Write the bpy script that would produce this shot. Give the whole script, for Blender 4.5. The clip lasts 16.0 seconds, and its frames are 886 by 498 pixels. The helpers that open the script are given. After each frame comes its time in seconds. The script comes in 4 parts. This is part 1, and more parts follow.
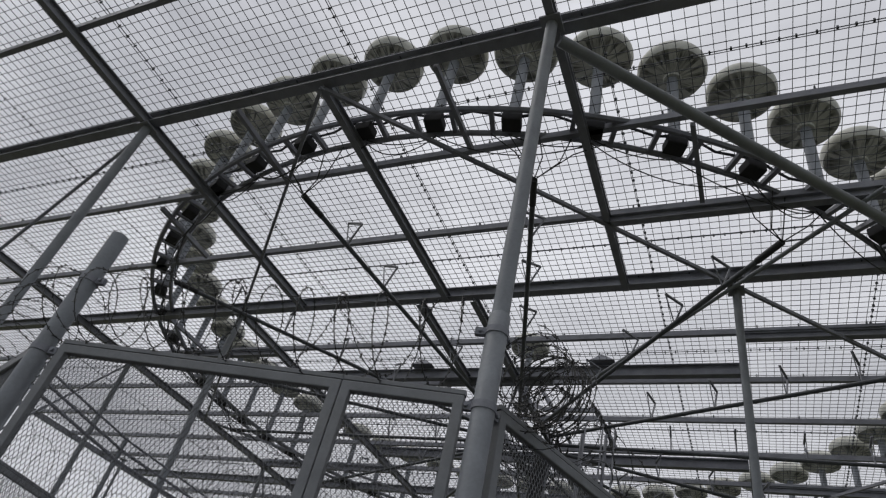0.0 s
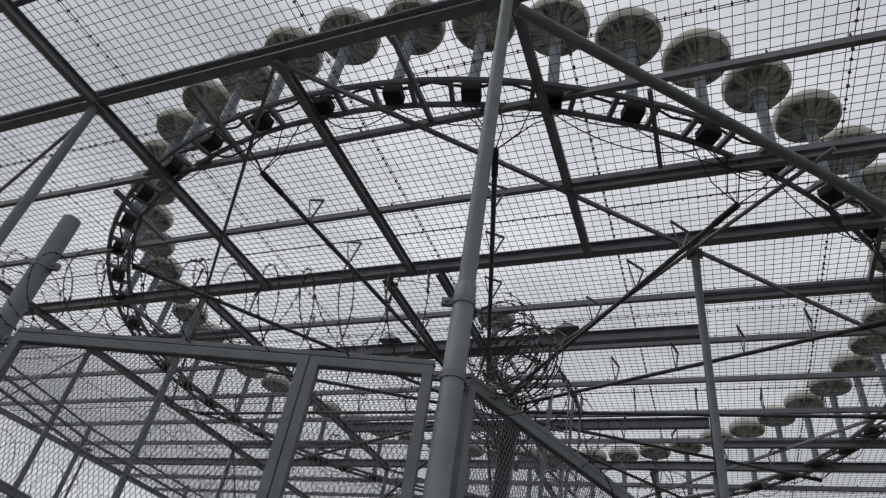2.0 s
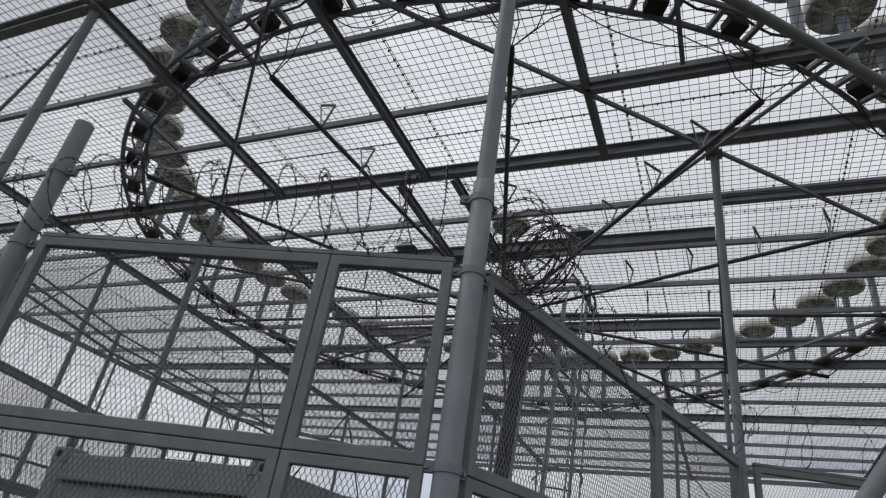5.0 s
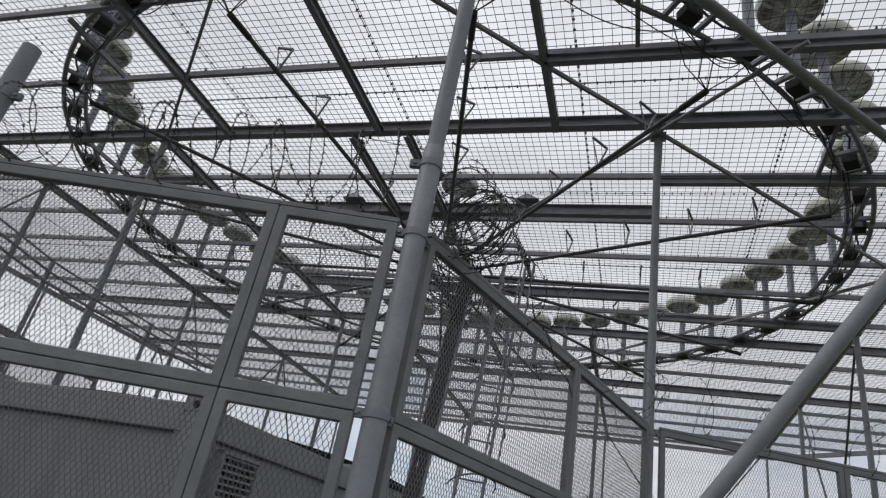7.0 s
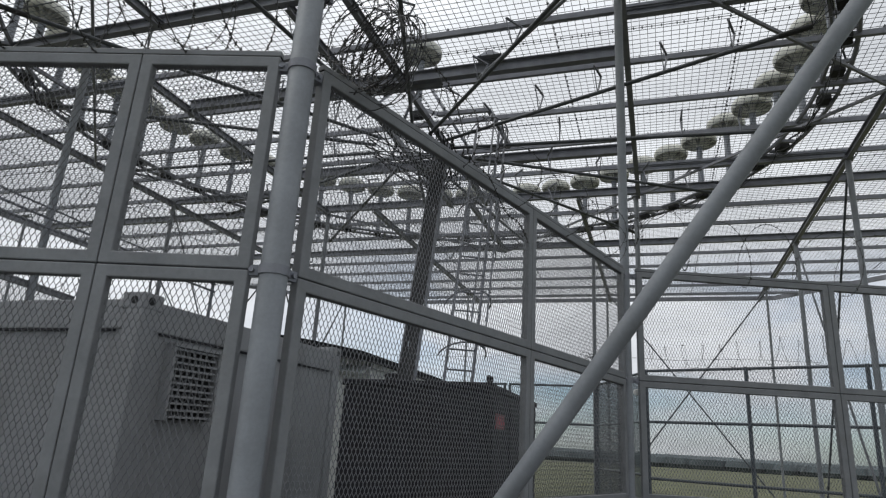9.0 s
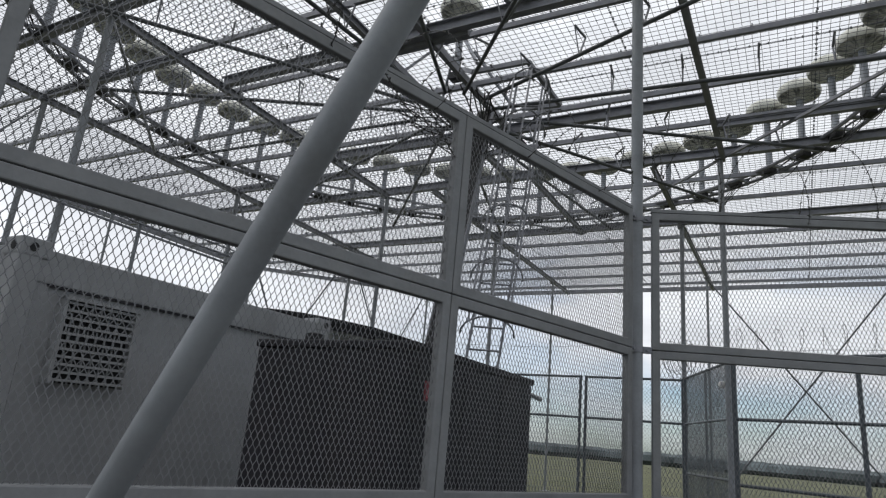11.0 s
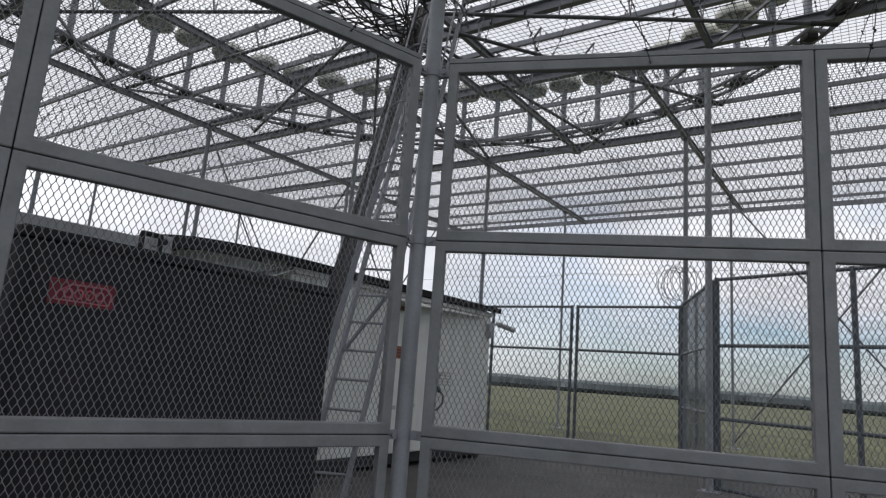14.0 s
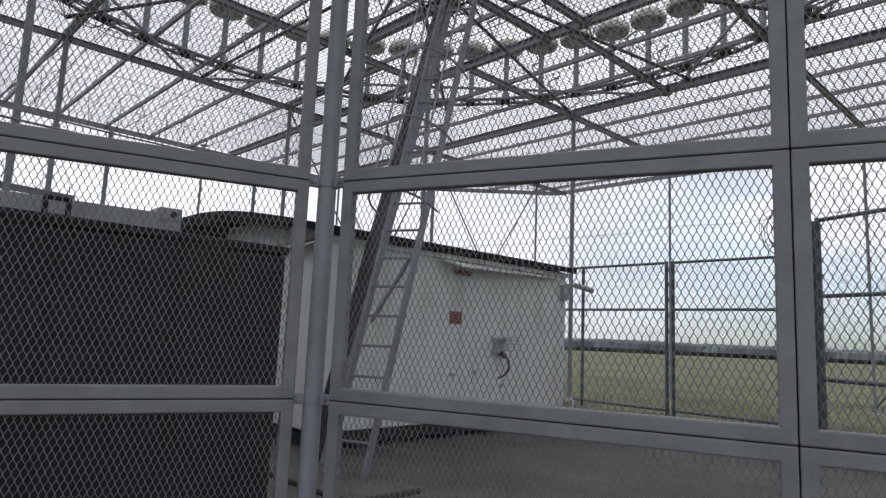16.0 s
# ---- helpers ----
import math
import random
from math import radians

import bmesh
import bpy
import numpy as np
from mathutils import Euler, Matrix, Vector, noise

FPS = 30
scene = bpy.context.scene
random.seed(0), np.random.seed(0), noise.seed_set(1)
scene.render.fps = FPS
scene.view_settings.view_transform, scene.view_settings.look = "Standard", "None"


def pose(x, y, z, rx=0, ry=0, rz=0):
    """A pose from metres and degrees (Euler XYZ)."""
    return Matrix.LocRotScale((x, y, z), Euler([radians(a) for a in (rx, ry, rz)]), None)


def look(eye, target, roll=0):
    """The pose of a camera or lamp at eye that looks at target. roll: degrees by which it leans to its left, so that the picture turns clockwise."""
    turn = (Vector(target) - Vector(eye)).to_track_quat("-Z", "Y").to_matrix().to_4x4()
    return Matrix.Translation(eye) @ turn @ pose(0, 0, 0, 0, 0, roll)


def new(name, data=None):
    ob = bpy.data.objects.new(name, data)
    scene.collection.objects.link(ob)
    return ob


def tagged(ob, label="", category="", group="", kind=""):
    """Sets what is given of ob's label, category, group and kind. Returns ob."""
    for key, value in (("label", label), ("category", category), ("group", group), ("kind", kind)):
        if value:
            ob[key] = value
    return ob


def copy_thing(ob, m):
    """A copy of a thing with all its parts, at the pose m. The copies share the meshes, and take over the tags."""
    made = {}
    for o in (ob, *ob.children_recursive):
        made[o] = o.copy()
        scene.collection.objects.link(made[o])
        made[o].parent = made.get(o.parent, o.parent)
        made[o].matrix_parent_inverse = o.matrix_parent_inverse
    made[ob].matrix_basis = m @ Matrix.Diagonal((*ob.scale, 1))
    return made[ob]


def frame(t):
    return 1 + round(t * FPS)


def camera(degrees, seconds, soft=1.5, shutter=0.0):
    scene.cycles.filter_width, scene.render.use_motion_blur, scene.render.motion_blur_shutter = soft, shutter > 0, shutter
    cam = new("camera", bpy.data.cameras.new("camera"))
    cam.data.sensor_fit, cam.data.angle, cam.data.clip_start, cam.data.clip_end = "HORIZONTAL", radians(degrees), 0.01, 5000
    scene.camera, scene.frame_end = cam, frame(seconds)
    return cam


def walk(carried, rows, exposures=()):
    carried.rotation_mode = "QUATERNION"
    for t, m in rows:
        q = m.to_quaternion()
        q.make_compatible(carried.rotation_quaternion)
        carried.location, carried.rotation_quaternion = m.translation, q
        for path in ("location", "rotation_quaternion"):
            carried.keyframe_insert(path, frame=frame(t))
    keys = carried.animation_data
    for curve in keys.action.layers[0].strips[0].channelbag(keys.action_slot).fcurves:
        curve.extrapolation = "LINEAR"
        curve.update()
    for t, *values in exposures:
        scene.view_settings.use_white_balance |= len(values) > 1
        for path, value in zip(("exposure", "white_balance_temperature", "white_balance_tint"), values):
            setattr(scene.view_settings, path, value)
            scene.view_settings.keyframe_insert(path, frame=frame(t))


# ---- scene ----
cam = camera(69.1, 16.0, 1.25)
PATH = [
    (0, (1.168, -2.734, 1.529), (0.371, -1.403, 2.791), 14.98),
    (0.5, (1.161, -2.689, 1.517), (0.587, -1.220, 2.746), 11.45),
    (1, (1.145, -2.673, 1.523), (0.546, -1.196, 2.731), 10.53),
    (1.5, (1.156, -2.693, 1.523), (0.463, -1.269, 2.745), 11.01),
    (2, (1.158, -2.715, 1.519), (0.457, -1.295, 2.741), 10.13),
    (2.5, (1.138, -2.720, 1.499), (0.411, -1.285, 2.688), 8.69),
    (3, (1.104, -2.703, 1.490), (0.339, -1.212, 2.582), 8.53),
    (3.5, (1.098, -2.711, 1.493), (0.317, -1.206, 2.554), 6.70),
    (4, (1.106, -2.717, 1.488), (0.305, -1.229, 2.557), 4.90),
    (4.5, (1.113, -2.703, 1.482), (0.278, -1.220, 2.533), 6.27),
    (5, (1.117, -2.679, 1.468), (0.355, -1.116, 2.457), 9.13),
    (5.2, (1.122, -2.667, 1.472), (0.413, -1.040, 2.393), 9.74),
    (7.3, (1.192, -2.832, 1.414), (0.590, -1.140, 2.293), 10.79),
    (7.5, (1.181, -2.817, 1.405), (0.571, -1.118, 2.266), 10.10),
    (8, (1.167, -2.760, 1.391), (0.540, -1.039, 2.196), 9.89),
    (8.5, (1.289, -2.510, 1.377), (0.708, -0.716, 2.042), 7.89),
    (9, (1.506, -2.249, 1.379), (0.888, -0.438, 1.960), 3.46),
    (11.3, (2.358, -0.546, 1.314), (1.387, 1.108, 1.880), 4.96),
    (11.5, (2.452, -0.420, 1.310), (1.467, 1.224, 1.884), 4.32),
    (12, (2.676, -0.115, 1.351), (1.540, 1.433, 1.908), 7.12),
    (12.5, (2.796, 0.280, 1.335), (1.606, 1.760, 1.962), 7.38),
    (13, (2.893, 0.558, 1.336), (1.622, 1.974, 1.954), 7.13),
    (13.5, (3.144, 0.778, 1.386), (1.842, 2.222, 1.854), 7.01),
    (14, (3.305, 1.138, 1.339), (2.185, 2.751, 1.718), 4.31),
    (14.5, (3.386, 1.537, 1.340), (2.293, 3.162, 1.748), 3.71),
    (15, (3.653, 1.738, 1.348), (2.354, 3.222, 1.677), 4.60),
    (15.5, (3.785, 1.905, 1.359), (2.383, 3.309, 1.614), 2.48),
    (16, (3.827, 2.174, 1.328), (2.397, 3.546, 1.597), 2.48),
]
walk(cam, [(t, look(eye, target, roll)) for t, eye, target, roll in PATH],
     [(0, -0.17, 6500, 10.5), (3.2, -0.2, 6500, 8.5), (5, -0.07, 6500, 9), (7.5, 0.11, 6500, 8.5), (8, 0.11, 6500, 7), (9, 0.3, 6500, 7), (11.5, 0.38, 6500, 8), (12.5, 0.38, 6500, 8.5), (13.2, 0.38, 6500, 10.5), (14.5, 0.38, 6500, 10), (15.3, 0.42, 6500, 10), (16, 0.58, 6500, 10)])

# ---- light: bright overcast sky with a few thin blue gaps low down ----
SUN_EL, SUN_AZ = 55, -105
world = bpy.data.worlds.new("sky")
scene.world = world
world.use_nodes = True
wt = world.node_tree
sky = wt.nodes.new("ShaderNodeTexSky")
sky.sky_type, sky.sun_disc = "NISHITA", False
sky.sun_elevation, sky.sun_rotation = radians(SUN_EL), radians(SUN_AZ)
dim = wt.nodes.new("ShaderNodeMix")
dim.data_type, dim.blend_type = "RGBA", "MULTIPLY"
dim.inputs[0].default_value = 1.0
dim.inputs[7].default_value = (0.088, 0.104, 0.12, 1)
wt.links.new(sky.outputs["Color"], dim.inputs[6])
geo = wt.nodes.new("ShaderNodeTexCoord")
squash = wt.nodes.new("ShaderNodeMapping")
squash.inputs["Scale"].default_value = (1.0, 1.0, 3.0)
wt.links.new(geo.outputs["Generated"], squash.inputs["Vector"])
cloud = wt.nodes.new("ShaderNodeTexNoise")
cloud.inputs["Scale"].default_value, cloud.inputs["Detail"].default_value, cloud.inputs["Roughness"].default_value = 2.2, 7, 0.55
wt.links.new(squash.outputs["Vector"], cloud.inputs["Vector"])
tone = wt.nodes.new("ShaderNodeValToRGB")
tone.color_ramp.elements[0].position, tone.color_ramp.elements[1].position = 0.34, 0.66
tone.color_ramp.elements[0].color = (0.548, 0.562, 0.61, 1)
tone.color_ramp.elements[1].color = (0.9, 0.915, 0.97, 1)
wt.links.new(cloud.outputs["Fac"], tone.inputs["Fac"])
gaps = wt.nodes.new("ShaderNodeTexNoise")
gaps.inputs["Scale"].default_value, gaps.inputs["Detail"].default_value = 1.6, 6
wt.links.new(squash.outputs["Vector"], gaps.inputs["Vector"])
cover = wt.nodes.new("ShaderNodeValToRGB")
cover.color_ramp.elements[0].position, cover.color_ramp.elements[1].position = 0.48, 0.62
cover.color_ramp.elements[0].color = (0.12, 0.12, 0.12, 1)
wt.links.new(gaps.outputs["Fac"], cover.inputs["Fac"])
both = wt.nodes.new("ShaderNodeMix")
both.data_type = "RGBA"
split = wt.nodes.new("ShaderNodeSeparateXYZ")
wt.links.new(geo.outputs["Generated"], split.inputs[0])
low = wt.nodes.new("ShaderNodeMapRange")
low.inputs["From Min"].default_value, low.inputs["From Max"].default_value = 0.08, 0.3
wt.links.new(split.outputs["Z"], low.inputs["Value"])
closed = wt.nodes.new("ShaderNodeMath")
closed.operation = "MAXIMUM"
wt.links.new(cover.outputs["Color"], closed.inputs[0])
wt.links.new(low.outputs[0], closed.inputs[1])
side = wt.nodes.new("ShaderNodeVectorMath")
side.operation = "DOT_PRODUCT"
side.inputs[1].default_value = (-0.75, 0.1, 0.65)
wt.links.new(geo.outputs["Generated"], side.inputs[0])
thick = wt.nodes.new("ShaderNodeMapRange")
thick.inputs["From Min"].default_value, thick.inputs["From Max"].default_value = 0.22, 0.62
wt.links.new(side.outputs["Value"], thick.inputs["Value"])
shut = wt.nodes.new("ShaderNodeMath")
shut.operation = "MAXIMUM"
wt.links.new(closed.outputs[0], shut.inputs[0])
wt.links.new(thick.outputs[0], shut.inputs[1])
wt.links.new(shut.outputs[0], both.inputs[0])
wt.links.new(dim.outputs[2], both.inputs[6])
wt.links.new(tone.outputs["Color"], both.inputs[7])
bg = wt.nodes["Background"]
bg.inputs["Strength"].default_value = 1.0
# the cloud is brighter round the veiled sun than low on the far side
shade = wt.nodes.new("ShaderNodeMapRange")
shade.inputs["From Min"].default_value, shade.inputs["From Max"].default_value = -0.35, 0.75
shade.inputs["To Min"].default_value, shade.inputs["To Max"].default_value = 0.7, 0.96
wt.links.new(side.outputs["Value"], shade.inputs["Value"])
veil = wt.nodes.new("ShaderNodeVectorMath")
veil.operation = "SCALE"
wt.links.new(both.outputs[2], veil.inputs[0])
wt.links.new(shade.outputs[0], veil.inputs["Scale"])
wt.links.new(veil.outputs[0], bg.inputs["Color"])
sun = new("sun", bpy.data.lights.new("sun", "SUN"))
sun.data.energy, sun.data.angle, sun.data.color = 0.6, radians(30), (1.0, 0.97, 0.93)
sun.matrix_world = pose(0, 0, 40, 90 - SUN_EL, 0, 180 - SUN_AZ)


# ---- materials ----
def material(name, colour, rough=0.6, metal=0.0, scale=8.0, vary=0.25, bump=0.1, stain=None, stain_amount=0.4, stain_scale=1.5, fine=60.0, spec=0.5, runs=1.0):
    m = bpy.data.materials.new(name)
    m.use_nodes = True
    nt = m.node_tree
    n, l = nt.nodes, nt.links
    b = n["Principled BSDF"]
    co = n.new("ShaderNodeTexCoord")
    n1 = n.new("ShaderNodeTexNoise")
    n1.inputs["Scale"].default_value, n1.inputs["Detail"].default_value = scale, 6
    n2 = n.new("ShaderNodeTexNoise")
    n2.inputs["Scale"].default_value, n2.inputs["Detail"].default_value = fine, 3
    for t in (n1, n2):
        l.new(co.outputs["Object"], t.inputs["Vector"])
    r = n.new("ShaderNodeValToRGB")
    c = Vector(colour)
    r.color_ramp.elements[0].position, r.color_ramp.elements[1].position = 0.3, 0.7
    r.color_ramp.elements[0].color = (*(c * (1 - vary)), 1)
    r.color_ramp.elements[1].color = (*[min(1, v) for v in c * (1 + vary)], 1)
    add = n.new("ShaderNodeMath")
    add.operation = "MULTIPLY_ADD"
    add.inputs[1].default_value, add.inputs[2].default_value = 0.35, -0.17
    l.new(n2.outputs["Fac"], add.inputs[0])
    s = n.new("ShaderNodeMath")
    s.operation = "ADD"
    l.new(add.outputs[0], s.inputs[0])
    l.new(n1.outputs["Fac"], s.inputs[1])
    l.new(s.outputs[0], r.inputs["Fac"])
    out = r.outputs["Color"]
    if stain:
        n3 = n.new("ShaderNodeTexNoise")
        n3.inputs["Scale"].default_value, n3.inputs["Detail"].default_value = stain_scale, 8
        n3.inputs["Roughness"].default_value = 0.7
        pull = n.new("ShaderNodeMapping")
        pull.inputs["Scale"].default_value = (1.0, 1.0, runs)
        l.new(co.outputs["Object"], pull.inputs["Vector"])
        l.new(pull.outputs["Vector"], n3.inputs["Vector"])
        r3 = n.new("ShaderNodeValToRGB")
        r3.color_ramp.elements[0].position, r3.color_ramp.elements[1].position = 0.5, 0.72
        r3.color_ramp.elements[1].color = (stain_amount,) * 3 + (1,)
        l.new(n3.outputs["Fac"], r3.inputs["Fac"])
        mix = n.new("ShaderNodeMix")
        mix.data_type = "RGBA"
        mix.inputs[7].default_value = (*stain, 1)
        l.new(r3.outputs["Color"], mix.inputs[0])
        l.new(out, mix.inputs[6])
        out = mix.outputs[2]
    l.new(out, b.inputs["Base Color"])
    rr = n.new("ShaderNodeMapRange")
    rr.inputs["To Min"].default_value, rr.inputs["To Max"].default_value = max(0.05, rough - 0.12), min(1, rough + 0.12)
    l.new(n1.outputs["Fac"], rr.inputs["Value"])
    l.new(rr.outputs[0], b.inputs["Roughness"])
    b.inputs["Metallic"].default_value = metal
    b.inputs["Specular IOR Level"].default_value = spec
    if bump:
        bp = n.new("ShaderNodeBump")
        bp.inputs["Strength"].default_value, bp.inputs["Distance"].default_value = bump, 0.01
        l.new(n2.outputs["Fac"], bp.inputs["Height"])
        l.new(bp.outputs[0], b.inputs["Normal"])
    return m


GALV = material("galvanised_steel", (0.262, 0.268, 0.298), 0.55, 0.25, 6, 0.18, 0.08, (0.2, 0.2, 0.19), 0.35, 2.0)
FRAME = material("fence_steel", (0.246, 0.252, 0.261), 0.6, 0.2, 7, 0.14, 0.08, (0.24, 0.23, 0.21), 0.3, 3.0)
PIPE = material("painted_pipe", (0.275, 0.29, 0.31), 0.55, 0.1, 5, 0.15, 0.06, (0.2, 0.2, 0.2), 0.3, 4.0)
WIRE = material("wire_steel", (0.085, 0.09, 0.095), 0.5, 0.5, 20, 0.2, 0.0)
EXPAND = material("expanded_metal", (0.2, 0.203, 0.212), 0.55, 0.3, 20, 0.2, 0.0)
RADOME = material("weathered_fibreglass", (0.7, 0.69, 0.62), 0.6, 0.0, 5, 0.12, 0.1, (0.2, 0.195, 0.15), 0.35, 4.0)


def streaked(m):
    """Dark streaks of dirt running out from the middle of a dome."""
    nt = m.node_tree
    n, l = nt.nodes, nt.links
    b = n["Principled BSDF"]
    old = b.inputs["Base Color"].links[0].from_socket
    co, info = n.new("ShaderNodeTexCoord"), n.new("ShaderNodeObjectInfo")
    flat = n.new("ShaderNodeVectorMath")
    flat.operation = "MULTIPLY"
    flat.inputs[1].default_value = (1, 1, 0)
    l.new(co.outputs["Object"], flat.inputs[0])
    way = n.new("ShaderNodeVectorMath")
    way.operation = "NORMALIZE"
    l.new(flat.outputs[0], way.inputs[0])
    far = n.new("ShaderNodeVectorMath")
    far.operation = "MULTIPLY_ADD"
    far.inputs[1].default_value = (2.2, 2.2, 2.2)
    l.new(way.outputs[0], far.inputs[0])
    l.new(flat.outputs[0], far.inputs[2])
    num = n.new("ShaderNodeMath")
    num.operation = "MULTIPLY"
    num.inputs[1].default_value = 60
    l.new(info.outputs["Random"], num.inputs[0])
    tex = n.new("ShaderNodeTexNoise")
    tex.noise_dimensions = "4D"
    tex.inputs["Scale"].default_value, tex.inputs["Detail"].default_value = 1.9, 4
    l.new(far.outputs[0], tex.inputs["Vector"])
    l.new(num.outputs[0], tex.inputs["W"])
    size = n.new("ShaderNodeVectorMath")
    size.operation = "LENGTH"
    l.new(flat.outputs[0], size.inputs[0])
    band = n.new("ShaderNodeValToRGB")
    e = band.color_ramp.elements
    e[0].position, e[1].position = 0.12, 0.365
    e[0].color, e[1].color = (0.35, 0.35, 0.35, 1), (0, 0, 0, 1)
    mid = e.new(0.28)
    mid.color = (1, 1, 1, 1)
    l.new(size.outputs["Value"], band.inputs["Fac"])
    ramp = n.new("ShaderNodeValToRGB")
    ramp.color_ramp.elements[0].position, ramp.color_ramp.elements[1].position = 0.47, 0.57
    ramp.color_ramp.elements[1].color = (0.9, 0.9, 0.9, 1)
    l.new(tex.outputs["Fac"], ramp.inputs["Fac"])
    amount = n.new("ShaderNodeMath")
    amount.operation = "MULTIPLY"
    l.new(ramp.outputs["Color"], amount.inputs[0])
    l.new(band.outputs["Color"], amount.inputs[1])
    mix = n.new("ShaderNodeMix")
    mix.data_type = "RGBA"
    mix.inputs[7].default_value = (0.045, 0.043, 0.03, 1)
    l.new(amount.outputs[0], mix.inputs[0])
    l.new(old, mix.inputs[6])
    l.new(mix.outputs[2], b.inputs["Base Color"])
    return m


streaked(RADOME)
# black plastic, also used as painted shade in the vent and the lifting holes
BLACK_AND_SHADE = material("black_plastic_and_shade", (0.028, 0.028, 0.03), 0.8, 0.0, 10, 0.3, 0.05)
CABLE = material("black_cable", (0.035, 0.035, 0.037), 0.55, 0.0, 20, 0.3, 0.0)
RAZOR = material("razor_wire_steel", (0.09, 0.088, 0.085), 0.5, 0.6, 20, 0.3, 0.0)
CONDUIT = material("dark_conduit", (0.11, 0.118, 0.13), 0.5, 0.2, 8, 0.25, 0.04)
GREY = material("grey_cladding", (0.34, 0.345, 0.355), 0.6, 0.0, 2.5, 0.07, 0.04, (0.2, 0.195, 0.185), 0.5, 3.0, runs=0.14)
DARK = material("dark_cladding", (0.028, 0.027, 0.032), 0.7, 0.0, 3, 0.2, 0.05, (0.06, 0.05, 0.044), 0.4, 2.5, spec=0.25, runs=0.2)
WHITE = material("white_cladding", (0.77, 0.775, 0.745), 0.55, 0.0, 2.5, 0.05, 0.04, (0.38, 0.36, 0.29), 0.55, 3.0, runs=0.16)
ROOFBLACK = material("black_membrane", (0.018, 0.018, 0.02), 0.8, 0.0, 4, 0.3, 0.1, spec=0.2)
CONCRETE = material("concrete", (0.084, 0.08, 0.076), 0.85, 0.0, 1.2, 0.32, 0.25, (0.046, 0.044, 0.042), 0.8, 0.7, 45)
GRASS = material("field_grass", (0.105, 0.108, 0.045), 0.9, 0.0, 0.35, 0.4, 0.3, (0.03, 0.05, 0.013), 0.9, 0.28, 6)
# bluish haze of the distance is mixed into this tree colour
HAZY_TREES = material("hazed_far_trees", (0.095, 0.115, 0.12), 0.9, 0.0, 0.05, 0.4, 0.3)
RED = material("red_sign", (0.20, 0.018, 0.03), 0.5, 0.0, 8, 0.15, 0.0)
ORANGE = material("faded_orange_sign", (0.30, 0.10, 0.06), 0.6, 0.0, 8, 0.2, 0.0)
PALE = material("pale_plastic", (0.6, 0.59, 0.57), 0.5, 0.0, 8, 0.1, 0.0)
PINK = material("faded_red_line", (0.55, 0.13, 0.16), 0.5, 0.0, 8, 0.15, 0.0)
RUST = material("rusty_steel", (0.17, 0.10, 0.065), 0.8, 0.0, 8, 0.3, 0.1)
TUBE = material("dark_painted_tube", (0.075, 0.09, 0.105), 0.5, 0.0, 8, 0.2, 0.05)
SHEET = material("blue_grey_sheet", (0.15, 0.18, 0.20), 0.6, 0.1, 3, 0.15, 0.05, (0.10, 0.105, 0.105), 0.4, 1.5)
FLOOD = material("grey_lamp_body", (0.4, 0.41, 0.42), 0.5, 0.2, 8, 0.15, 0.05)


